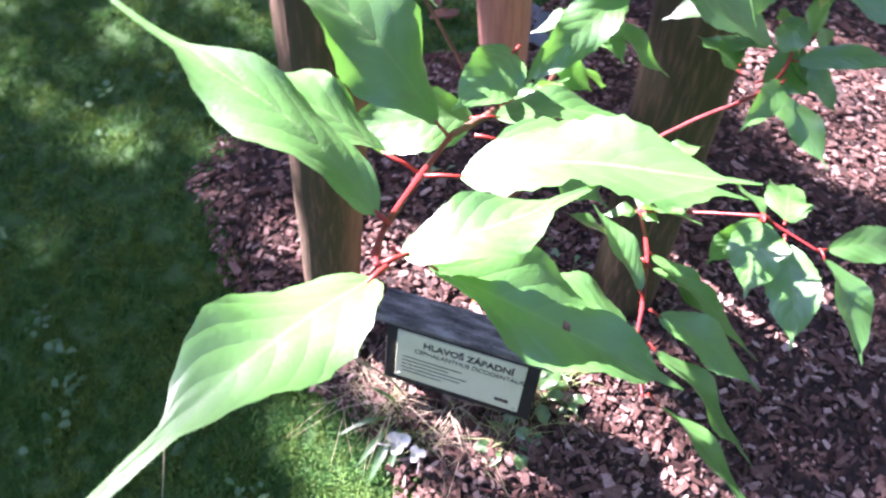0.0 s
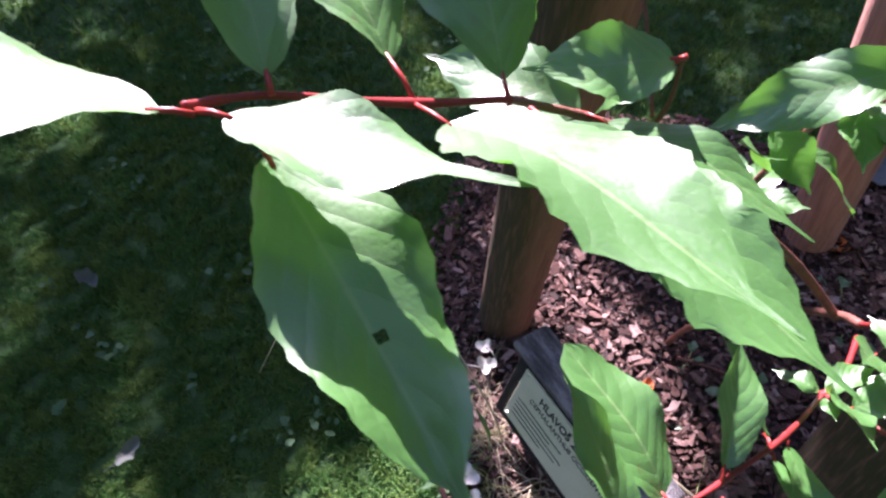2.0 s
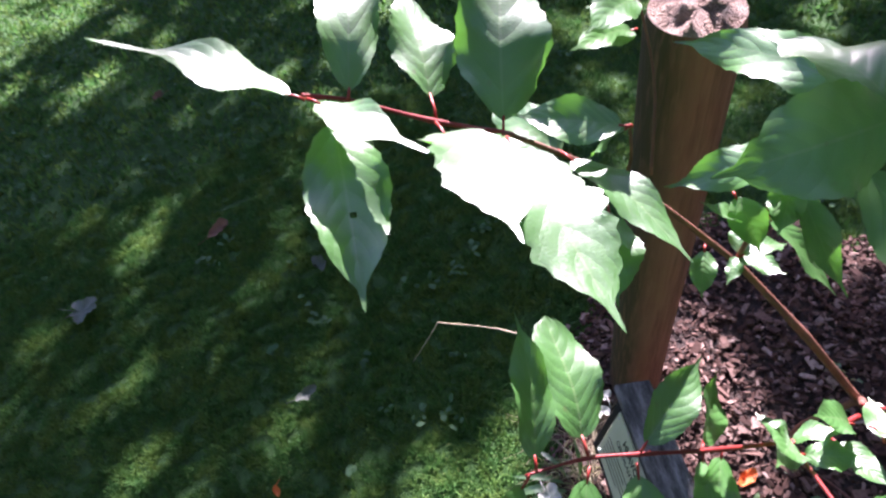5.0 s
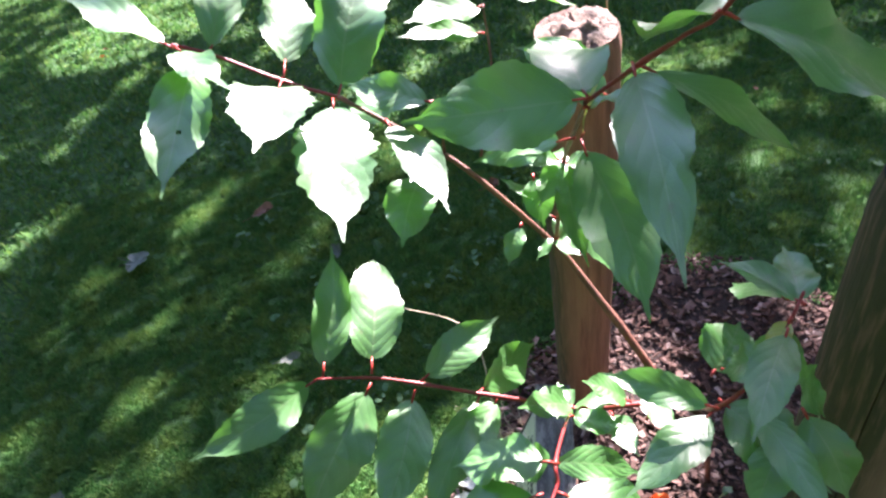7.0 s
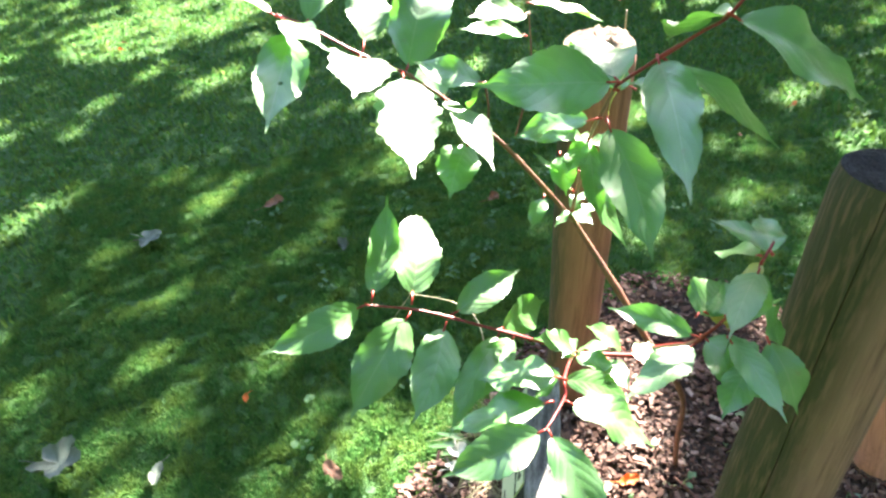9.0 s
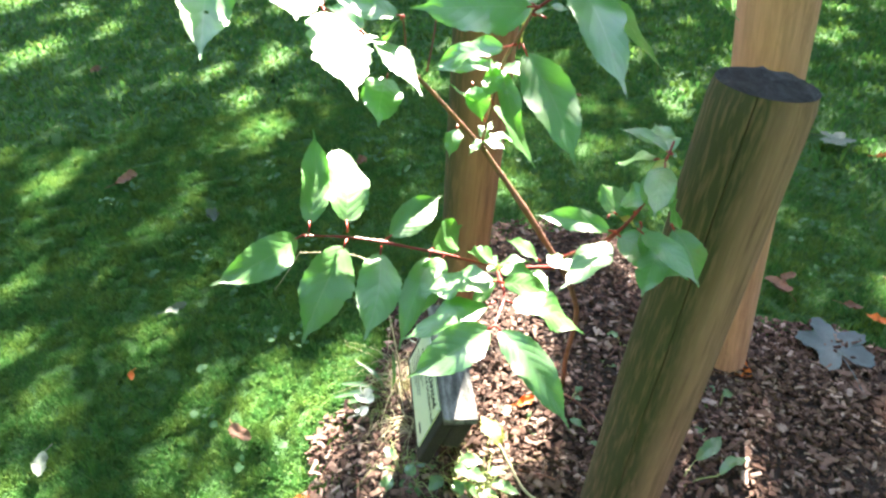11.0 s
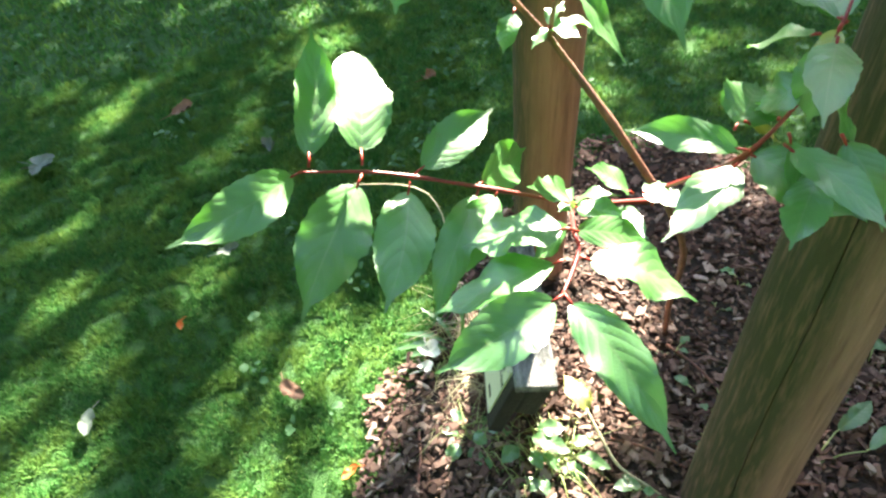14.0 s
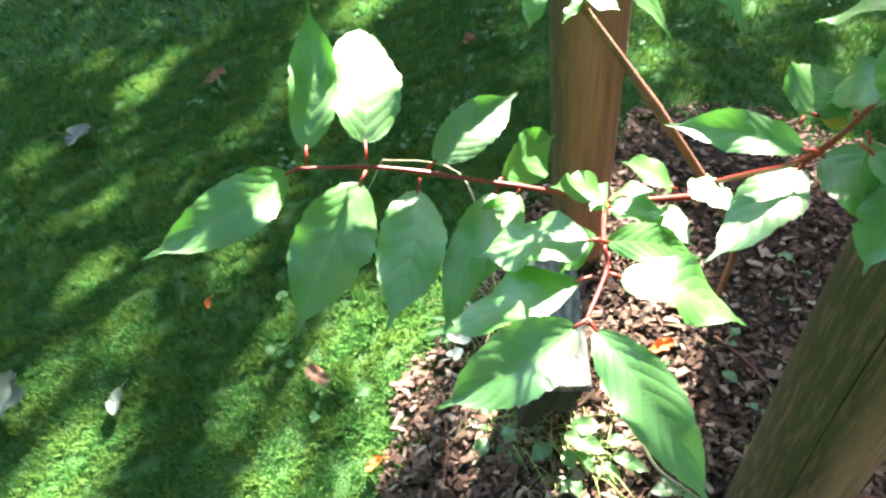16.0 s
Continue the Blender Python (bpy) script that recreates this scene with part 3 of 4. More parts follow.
lettering("HLAVOŠ ZÁPADNÍ", 0.0140, 0.010, 0.0225, 0.00045)
lettering("CEPHALANTHUS OCCIDENTALIS", 0.0096, 0.012, 0.0105, 0.00008)
for k, (x0, x1) in enumerate(((-0.074, 0.005), (-0.074, -0.012), (-0.074, 0.012), (-0.074, 0.004), (-0.074, -0.020))):
    sign_part("print_line", x1 - x0, 0.0004, 0.0013, ((x0 + x1) / 2, -0.0018, -0.001 - 0.0064 * k), INK, 0, plate)
sign_part("emblem", 0.018, 0.0004, 0.005, (0.060, -0.0018, -0.027), INK, 0, plate)

# ---- the shrub ----
shrub = thing("shrub", (0.045, 0.61, 0.0), "young shrub with red twigs and large glossy pointed leaves", "shrub")
branch(shrub, [(0.045, 0.61, -0.02), (0.07, 0.585, 0.10), (0.130, 0.540, 0.26), (0.176, 0.472, 0.390), (0.192, 0.446, 0.426)], 0.0042, 0.0030, BROWN_TWIG, "stem")
branch(shrub, [(0.180, 0.468, 0.394), (0.140, 0.436, 0.462), (0.094, 0.404, 0.524)], 0.0036, 0.0027, BROWN_TWIG, knots=((0.5, 0.2),))
branch(shrub, [(0.096, 0.405, 0.522), (0.066, 0.345, 0.60), (0.050, 0.295, 0.648), (0.033, 0.262, 0.673)], 0.0026, 0.0016, BROWN_TWIG)
branch(shrub, [(0.036, 0.268, 0.669), (0.033, 0.262, 0.673), (0.020, 0.225, 0.691), (0.010, 0.183, 0.719), (0.008, 0.166, 0.728), (0.009, 0.158, 0.733)], 0.0015, 0.0010, RED_TWIG, "twig", ((0.4, 0.5), (0.8, 0.5)))
branch(shrub, [(0.094, 0.402, 0.523), (0.108, 0.404, 0.575), (0.125, 0.404, 0.625), (0.155, 0.404, 0.668), (0.178, 0.401, 0.694)], 0.0019, 0.0015, BROWN_TWIG, "twig")
branch(shrub, [(0.178, 0.401, 0.694), (0.205, 0.420, 0.722), (0.238, 0.428, 0.748), (0.262, 0.430, 0.765), (0.285, 0.436, 0.80)], 0.0015, 0.0010, RED_TWIG, "twig", ((0.3, 0.4),))
branch(shrub, [(0.050, 0.36, 0.60), (0.02, 0.385, 0.65), (-0.008, 0.392, 0.700)], 0.0012, 0.0009, BROWN_TWIG, "twig")
branch(shrub, [(0.195, 0.44, 0.42), (0.196, 0.40, 0.434), (0.191, 0.373, 0.440)], 0.0025, 0.0016, RED_TWIG, "twig")
branch(shrub, [(0.191, 0.373, 0.440), (0.182, 0.318, 0.468), (0.165, 0.262, 0.489), (0.154, 0.229, 0.498), (0.149, 0.188, 0.509)], 0.0016, 0.0009, RED_TWIG, "twig", ((0.25, 0.4), (0.5, 0.4), (0.75, 0.4)))
branch(shrub, [(0.191, 0.373, 0.440), (0.230, 0.352, 0.468), (0.266, 0.334, 0.488), (0.278, 0.330, 0.482), (0.304, 0.306, 0.482)], 0.0015, 0.0009, RED_TWIG, "twig", ((0.5, 0.4), (0.75, 0.4)))
branch(shrub, [(0.192, 0.446, 0.426), (0.24, 0.442, 0.475), (0.284, 0.434, 0.522), (0.297, 0.45, 0.56), (0.300, 0.460, 0.598), (0.29, 0.475, 0.61)], 0.0019, 0.0009, RED_TWIG, "twig", ((0.4, 0.4),))
leaf(shrub, (0.011, 0.157, 0.732), (-0.047, 0.069, 0.780), 0.037, 6, 0.16, 0.05, 0.05, tail=0.27, tail_wide=0.16)
leaf(shrub, (0.010, 0.182, 0.722), (-0.083, 0.243, 0.774), 0.036, 26, 0.05, 0.20, 0.03, tail=0.26, tail_wide=0.2)
leaf(shrub, (0.018, 0.227, 0.692), (-0.067, 0.252, 0.739), 0.042, 31, 0.16, 0.10, 0.14, serrate=0.05)
leaf(shrub, (0.021, 0.225, 0.691), (0.154, 0.207, 0.705), 0.054, -18, 0.15, 0.13, 0.12, serrate=0.07)
leaf(shrub, (0.012, 0.161, 0.730), (0.087, 0.199, 0.718), 0.029, -7, 0.12, 0.04, tail=0.26, tail_wide=0.2, twist=2)
leaf(shrub, (0.014, 0.170, 0.722), (0.119, 0.136, 0.673), 0.044, -23, 0.25, 0.02, 0.1, hole=(0.52, -0.15, 0.0022), twist=-15)
leaf(shrub, (0.046, 0.258, 0.677), (0.179, 0.242, 0.644), 0.055, -13, 0.11, 0.08, serrate=0.08)
leaf(shrub, (0.032, 0.262, 0.672), (-0.053, 0.325, 0.752), 0.057, 19, 0.02, 0.14, twist=-2)
leaf(shrub, (0.051, 0.292, 0.652), (0.144, 0.314, 0.619), 0.033, -12, 0.14, 0.11)
leaf(shrub, (0.050, 0.294, 0.650), (-0.030, 0.282, 0.653), 0.036, -24, 0.15, 0.1)
leaf(shrub, (0.073, 0.308, 0.614), (0.125, 0.277, 0.588), 0.039, -20, 0.15, 0.1)
leaf(shrub, (0.090, 0.376, 0.552), (0.112, 0.356, 0.532), 0.018, 0, 0.1, 0.1)
leaf(shrub, (-0.008, 0.392, 0.698), (0.036, 0.321, 0.716), 0.027, -39, 0.15, 0.1)
leaf(shrub, (-0.005, 0.388, 0.678), (0.028, 0.315, 0.704), 0.022, -39, 0.15, 0.1)
leaf(shrub, (-0.008, 0.392, 0.708), (-0.008, 0.470, 0.680), 0.050, 0, 0.15, 0.1)
leaf(shrub, (0.182, 0.401, 0.698), (0.171, 0.292, 0.708), 0.050, -51, 0.14, 0.06, twist=-7)
leaf(shrub, (0.150, 0.430, 0.676), (0.006, 0.411, 0.664), 0.034, -40, 0.12, 0.1)
leaf(shrub, (0.203, 0.418, 0.722), (0.333, 0.379, 0.684), 0.035, 16, 0.14, 0.18)
leaf(shrub, (0.200, 0.425, 0.718), (0.195, 0.540, 0.624), 0.022, 49, 0.10, 0.12, twist=-3)
leaf(shrub, (0.262, 0.430, 0.765), (0.266, 0.540, 0.693), 0.044, 38, 0.23, 0.14, twist=3)
leaf(shrub, (0.262, 0.430, 0.765), (0.196, 0.427, 0.730), 0.040, 0, 0.2, 0.1)
leaf(shrub, (0.160, 0.404, 0.657), (0.260, 0.402, 0.587), 0.044, 13, 0.13, 0.01)
leaf(shrub, (0.125, 0.404, 0.625), (0.076, 0.349, 0.612), 0.017, -36, 0.2, 0.1)
leaf(shrub, (0.125, 0.404, 0.625), (0.145, 0.376, 0.605), 0.022, 0, 0.2, 0.1)
leaf(shrub, (0.125, 0.404, 0.625), (0.185, 0.395, 0.574), 0.021, 6, 0.2, 0.1)
leaf(shrub, (0.153, 0.188, 0.512), (0.201, 0.098, 0.520), 0.034, -52, 0.12, 0.13, twist=-2)
leaf(shrub, (0.152, 0.195, 0.515), (0.087, 0.226, 0.581), 0.031, 35, 0.12, 0.03, twist=-2)
leaf(shrub, (0.155, 0.230, 0.506), (0.074, 0.253, 0.546), 0.046, 26, 0.12, 0.14, 0.1, tail=0.02, full=0.46)
leaf(shrub, (0.162, 0.226, 0.500), (0.230, 0.158, 0.453), 0.047, -44, 0.11, 0.13)
leaf(shrub, (0.171, 0.257, 0.488), (0.248, 0.209, 0.454), 0.041, -18, 0.11, 0.07)
leaf(shrub, (0.165, 0.265, 0.492), (0.136, 0.338, 0.506), 0.032, 36, 0.30, 0.08)
leaf(shrub, (0.177, 0.305, 0.474), (0.124, 0.367, 0.452), 0.035, 64, 0.21, 0.04, twist=-4)
leaf(shrub, (0.182, 0.318, 0.468), (0.238, 0.258, 0.446), 0.031, -28, 0.12, 0.12)
leaf(shrub, (0.178, 0.305, 0.472), (0.258, 0.237, 0.439), 0.027, -28, 0.12, 0.22)
leaf(shrub, (0.193, 0.375, 0.441), (0.218, 0.324, 0.494), 0.027, -30, 0.15, 0.1)
leaf(shrub, (0.205, 0.366, 0.450), (0.225, 0.402, 0.446), 0.021, 10, 0.15, 0.1)
leaf(shrub, (0.205, 0.415, 0.445), (0.197, 0.380, 0.476), 0.027, -10, 0.15, 0.1)
leaf(shrub, (0.266, 0.330, 0.493), (0.240, 0.268, 0.482), 0.041, 3, 0.1, 0.12)
leaf(shrub, (0.266, 0.331, 0.492), (0.270, 0.394, 0.452), 0.024, 32, 0.12, 0.1)
leaf(shrub, (0.284, 0.330, 0.484), (0.321, 0.390, 0.452), 0.037, 2, 0.10, 0.12)
leaf(shrub, (0.281, 0.318, 0.484), (0.271, 0.235, 0.465), 0.039, 10, 0.12, 0.12)
leaf(shrub, (0.305, 0.305, 0.483), (0.315, 0.221, 0.468), 0.037, -30, 0.30, 0.13, twist=-13)
leaf(shrub, (0.305, 0.307, 0.483), (0.401, 0.321, 0.449), 0.030, 18, 0.15, 0.20)
leaf(shrub, (0.266, 0.331, 0.492), (0.235, 0.319, 0.442), 0.027, -39, 0.1, 0.1)
leaf(shrub, (0.283, 0.434, 0.518), (0.314, 0.361, 0.509), 0.030, 2, 0.09, 0.10, twist=-2)
leaf(shrub, (0.290, 0.430, 0.532), (0.243, 0.377, 0.536), 0.022, -31, 0.26, 0.14)
leaf(shrub, (0.278, 0.442, 0.519), (0.349, 0.468, 0.508), 0.040, 26, 0.12, 0.1)
leaf(shrub, (0.262, 0.445, 0.526), (0.234, 0.481, 0.533), 0.041, 22, 0.19, 0.18)
leaf(shrub, (0.262, 0.490, 0.575), (0.205, 0.492, 0.540), 0.027, -10, 0.12, 0.1)
leaf(shrub, (0.301, 0.460, 0.598), (0.353, 0.407, 0.591), 0.024, 0, 0.12, 0.1)
leaf(shrub, (0.299, 0.449, 0.534), (0.383, 0.440, 0.537), 0.021, 27, 0.12, 0.1)
leaf(shrub, (0.285, 0.480, 0.595), (0.246, 0.451, 0.607), 0.020, 0, 0.3, 0.1)
leaf(shrub, (0.285, 0.480, 0.595), (0.243, 0.496, 0.600), 0.026, 0, 0.15, 0.1)
leaf(shrub, (0.318, 0.458, 0.524), (0.343, 0.424, 0.500), 0.026, 0, 0.12, 0.1)
leaf(shrub, (0.263, 0.452, 0.528), (0.270, 0.476, 0.509), 0.014, 10, 0.12, 0.1, mat=YELLOW_LEAF)
leaf(shrub, (0.300, 0.470, 0.560), (0.312, 0.488, 0.522), 0.030, 10, 0.12, 0.1)
leaf(shrub, (0.284, 0.454, 0.542), (0.252, 0.489, 0.526), 0.026, 0, 0.15, 0.1)

leaf(shrub, (0.112, 0.402, 0.585), (0.154, 0.435, 0.521), 0.026, 0, 0.15, 0.1)
leaf(shrub, (0.098, 0.402, 0.535), (0.132, 0.410, 0.539), 0.018, 0, 0.15, 0.1)
leaf(shrub, (0.104, 0.400, 0.560), (0.096, 0.362, 0.606), 0.026, 0, 0.15, 0.1)
leaf(shrub, (0.145, 0.410, 0.650), (0.150, 0.425, 0.700), 0.012, 0, 0.15, 0.1, mat=YELLOW_LEAF)
leaf(shrub, (0.205, 0.400, 0.437), (0.250, 0.402, 0.440), 0.022, 0, 0.15, 0.1)
leaf(shrub, (0.225, 0.420, 0.447), (0.192, 0.448, 0.435), 0.022, 0, 0.15, 0.1)
leaf(shrub, (0.191, 0.373, 0.440), (0.203, 0.356, 0.448), 0.012, 0, 0.15, 0.1)
leaf(shrub, (0.177, 0.402, 0.697), (0.093, 0.400, 0.704), 0.050, 7, 0.13, 0.16)
branch(shrub, [(0.060, 0.330, 0.617), (0.067, 0.330, 0.640), (0.069, 0.327, 0.667)], 0.0012, 0.0009, BROWN_TWIG, "twig")
leaf(shrub, (0.069, 0.327, 0.666), (0.033, 0.268, 0.683), 0.030, -30, 0.15, 0.1)
leaf(shrub, (0.069, 0.327, 0.666), (0.040, 0.316, 0.629), 0.020, -20, 0.15, 0.1)
leaf(shrub, (0.150, 0.402, 0.655), (0.082, 0.347, 0.616), 0.030, -30, 0.15, 0.12, 0.12)
leaf(shrub, (0.098, 0.388, 0.600), (0.130, 0.383, 0.574), 0.024, 20, 0.15, 0.1)
leaf(shrub, (0.299, 0.462, 0.598), (0.307, 0.450, 0.552), 0.030, 0, 0.12, 0.1)
leaf(shrub, (0.318, 0.466, 0.546), (0.353, 0.477, 0.500), 0.028, 30, 0.15, 0.15)
leaf(shrub, (0.298, 0.450, 0.540), (0.321, 0.457, 0.486), 0.022, 0, 0.15, 0.1)
leaf(shrub, (0.298, 0.456, 0.572), (0.280, 0.438, 0.550), 0.026, -20, 0.15, 0.1)
leaf(shrub, (0.299, 0.462, 0.602), (0.302, 0.450, 0.582), 0.015, 0, 0.15, 0.1, mat=YELLOW_LEAF)

# small young leaves round the hubs
ry = random.Random(12)
for hub, count in (((0.191, 0.373, 0.440), 2), ((0.125, 0.404, 0.620), 4), ((0.215, 0.42, 0.45), 1), ((0.098, 0.402, 0.535), 3), ((0.178, 0.401, 0.690), 2)):
    for k in range(count):
        a = 2 * math.pi * (k + ry.random() * 0.7) / count
        ln = ry.uniform(0.024, 0.042)
        leaf(shrub, hub, (hub[0] + ln * math.cos(a), hub[1] + ln * math.sin(a), hub[2] + ry.uniform(-0.012, 0.02)), ln * 0.5, ry.uniform(-20, 20), 0.2, 0.2)

# ---- weeds in the bed ----


def weed(name, root, leaves, label, mat=None, category="weed", group="weeds in the mulch", stem_r=0.0012):
    """A small plant: a thin stem to every leaf from the root. leaves: (base, tip, width, roll)."""
    ob = thing(name, root, label, category, group)
    for base, tip, width, roll in leaves:
        mid = (Vector(root) + Vector(base)) / 2 + Vector((0, 0, 0.006))
        branch(ob, [Vector(root) - Vector((0, 0, 0.006)), mid, base], stem_r, stem_r * 0.6, STRAW if mat is YELLOW_LEAF else WEED_STEM, "stem", per=3)
        leaf(ob, base, tip, width, roll, 0.2, 0.25, 0.08, mat or WEED, petiole=WEED_STEM, tail=0.04, serrate=0.07)
    return ob


WEED_STEM = plain_noise("weed_stem", [(0.3, (0.20, 0.26, 0.08)), (0.7, (0.36, 0.38, 0.16))], 60, 0.5, 0.1, 0.001)


def rosette(centre, n, reach, high, seed, width=0.55):
    r = random.Random(seed)
    out = []
    for k in range(n):
        a = 2 * math.pi * (k + r.uniform(-0.3, 0.3)) / n
        a += r.uniform(-0.4, 0.4)
        d, h = reach * r.uniform(0.15, 0.6), high * r.uniform(0.3, 1.6)
        b = (centre[0] + d * math.cos(a), centre[1] + d * math.sin(a), h)
        ln = reach * r.uniform(0.4, 0.95)
        t = (b[0] + ln * math.cos(a), b[1] + ln * math.sin(a), h + r.uniform(-0.015, 0.008))
        out.append((b, t, ln * width * r.uniform(0.8, 1.1), r.uniform(-20, 20)))
    return out


LIT_WEED = "leafy green weed in sunlit mulch beside the sign"
weed("broadleaf_weed", (0.160, 0.350, 0.0), [((0.140, 0.352, 0.045), (0.176, 0.390, 0.040), 0.024, 0), ((0.136, 0.362, 0.048), (0.146, 0.398, 0.044), 0.022, 10), ((0.142, 0.340, 0.036), (0.150, 0.312, 0.028), 0.020, -10), ((0.152, 0.350, 0.034), (0.178, 0.352, 0.030), 0.016, 8), ((0.156, 0.358, 0.030), (0.184, 0.372, 0.022), 0.015, -5)], LIT_WEED)
weed("broadleaf_weed", (0.165, 0.385, 0.0), [((0.174, 0.394, 0.030), (0.206, 0.428, 0.022), 0.017, 5), ((0.162, 0.396, 0.034), (0.172, 0.424, 0.032), 0.016, -5), ((0.176, 0.384, 0.026), (0.206, 0.394, 0.016), 0.014, 10)], LIT_WEED)
weed("broadleaf_weed", (0.130, 0.320, 0.0), rosette((0.130, 0.320), 6, 0.036, 0.026, 4, 0.62), LIT_WEED)
weed("broadleaf_weed", (0.178, 0.352, 0.0), rosette((0.178, 0.352), 6, 0.034, 0.018, 41, 0.6), LIT_WEED)
weed("broadleaf_weed", (0.098, 0.290, 0.0), rosette((0.098, 0.290), 6, 0.034, 0.028, 47, 0.7), "green lobed weed leaves in the shade of the sign")
weed("strap_leaved_weed", (-0.045, 0.330, 0.0), [((-0.052, 0.328, 0.020), (-0.125, 0.300, 0.035), 0.007, 10), ((-0.050, 0.322, 0.022), (-0.100, 0.262, 0.020), 0.009, -10), ((-0.042, 0.322, 0.020), (-0.060, 0.250, 0.016), 0.011, 5), ((-0.044, 0.335, 0.026), (-0.080, 0.352, 0.075), 0.006, 20), ((-0.048, 0.318, 0.018), (-0.085, 0.243, 0.010), 0.012, 0)], "pale narrow strap leaves at the lawn's edge")
yellowing = thing("yellowing_weed", (0.271, 0.483, 0.0), "yellow-green weed leaf on a long pale stalk", "weed", "weeds in the mulch")
branch(yellowing, [(0.271, 0.483, -0.004), (0.238, 0.458, 0.014), (0.205, 0.438, 0.021), (0.165, 0.434, 0.034), (0.134, 0.433, 0.045)], 0.0016, 0.0022, STRAW, "stalk")
leaf(yellowing, (0.140, 0.434, 0.043), (0.088, 0.427, 0.060), 0.030, 15, 0.3, 0.2, 0.06, YELLOW_LEAF, petiole=STRAW, tail=0.03, serrate=0.09)
leaf(yellowing, (0.138, 0.434, 0.044), (0.104, 0.444, 0.050), 0.020, -25, 0.3, 0.2, 0.06, YELLOW_LEAF, petiole=STRAW, tail=0.03, serrate=0.08)
for base, tip in (((0.236, 0.452, 0.016), (0.226, 0.418, 0.020)), ((0.262, 0.476, 0.010), (0.266, 0.446, 0.020)), ((0.285, 0.462, 0.012), (0.290, 0.432, 0.018))):
    leaf(yellowing, base, tip, 0.019, 5, 0.15, 0.15, 0.06, WEED, petiole=WEED_STEM, tail=0.03, serrate=0.05)
weed("sprout", (0.205, 0.800, 0.0), rosette((0.195, 0.805), 4, 0.030, 0.02, 6, 0.8), "small green sprout at the foot of the pale stake")
weed("sprout", (0.225, 0.765, 0.0), rosette((0.225, 0.765), 3, 0.030, 0.015, 7, 0.8), "small green sprout at the foot of the pale stake")
weed("long_stalked_weed", (0.283, 0.650, 0.0), [((0.268, 0.690, 0.020), (0.255, 0.752, 0.030), 0.022, 10), ((0.300, 0.705, 0.018), (0.300, 0.765, 0.026), 0.018, -10)], "weed with two long-stalked green leaves")
for k, (x, y) in enumerate(((0.233, 0.437), (0.157, 0.583), (0.173, 0.605), (0.043, 0.690), (0.085, 0.594), (0.215, 0.56), (0.02, 0.75), (0.10, 0.50))):
    weed("seedling", (x, y, 0.0), rosette((x, y), 2 + k % 3, 0.026, 0.014, 20 + k, 0.7), "tiny green seedling in the bark mulch")


def tuft(root, n, reach, seed, label, mat, flat=1.0, thick=0.0011):
    ob = thing("grass_tuft", root, label, "grass tuft", "grass tufts")
    r = random.Random(seed)
    for k in range(n):
        a, ln, out = r.uniform(0, 6.28), reach * r.uniform(0.5, 1.2), r.uniform(0.3, 1.0)
        b = Vector((r.uniform(-0.012, 0.012), r.uniform(-0.012, 0.012), -0.004))
        pts = [b, b + Vector((math.cos(a) * ln * 0.3 * out, math.sin(a) * ln * 0.3 * out, ln * 0.45 * flat)), b + Vector((math.cos(a) * ln * out, math.sin(a) * ln * out, ln * (0.62 - 0.5 * out) * flat))]
        v, f = tube(spline(pts, 4), thick, thick * 0.3, 4)
        part("grass_blade", mesh_of("grass_blade", v, f, mat), ob)
    return ob


tuft((-0.055, 0.350, 0.0), 26, 0.10, 3, "pale dry grass tuft at the lawn's edge", STRAW)
tuft((-0.075, 0.325, 0.0), 20, 0.08, 5, "green grass tuft at the lawn's edge", WEED_STEM)
for k, (x, y) in enumerate(((-0.09, 0.365), (-0.055, 0.375), (-0.07, 0.335), (-0.035, 0.315), (-0.10, 0.40), (0.0, 0.30), (0.045, 0.285), (-0.12, 0.37))):
    tuft((x, y, 0.004), 20, 0.13, 60 + k, "thin dry pale grass lying over the bed's edge", STRAW, 0.35, 0.0006)
for k, (x, y) in enumerate(((0.115, 0.345), (0.150, 0.375), (0.075, 0.285), (0.165, 0.335))):
    tuft((x, y, 0.0), 18, 0.10, 70 + k, "thin green grass blades beside the sign", WEED_STEM, 0.7, 0.0007)
tuft((0.030, 0.345, 0.0), 24, 0.09, 6, "pale dry grass tuft below the sign", STRAW)
tuft((0.155, 0.360, 0.0), 18, 0.08, 7, "green grass tuft below the sign", WEED_STEM)
tuft((0.175, 0.375, 0.0), 22, 0.10, 11, "green grass tuft beside the sign", WEED_STEM)
tuft((0.105, 0.300, 0.0), 16, 0.09, 12, "green grass tuft below the sign", WEED_STEM)
tuft((-0.020, 0.300, 0.0), 16, 0.07, 9, "green grass tuft below the sign", WEED_STEM)
stalk = thing("dry_stalk", (-0.03, 0.35, 0.0), "long dry bent grass stalk leaning over the lawn", "grass stalk")
branch(stalk, [(-0.03, 0.35, -0.005), (-0.060, 0.347, 0.14), (-0.148, 0.346, 0.215), (-0.303, 0.270, 0.15)], 0.0012, 0.0008, STRAW, "stem")
branch(stalk, [(-0.303, 0.270, 0.15), (-0.318, 0.243, 0.10), (-0.33, 0.219, 0.060)], 0.0008, 0.0005, STRAW, "tip")
upright = thing("dry_stalk", (-0.200, 0.565, 0.0), "long thin pale dry stalk leaning behind the stake", "grass stalk")
branch(upright, [(-0.200, 0.565, -0.01), (-0.165, 0.560, 0.25), (-0.120, 0.545, 0.50), (-0.095, 0.535, 0.66)], 0.0016, 0.0009, STRAW, "stem")
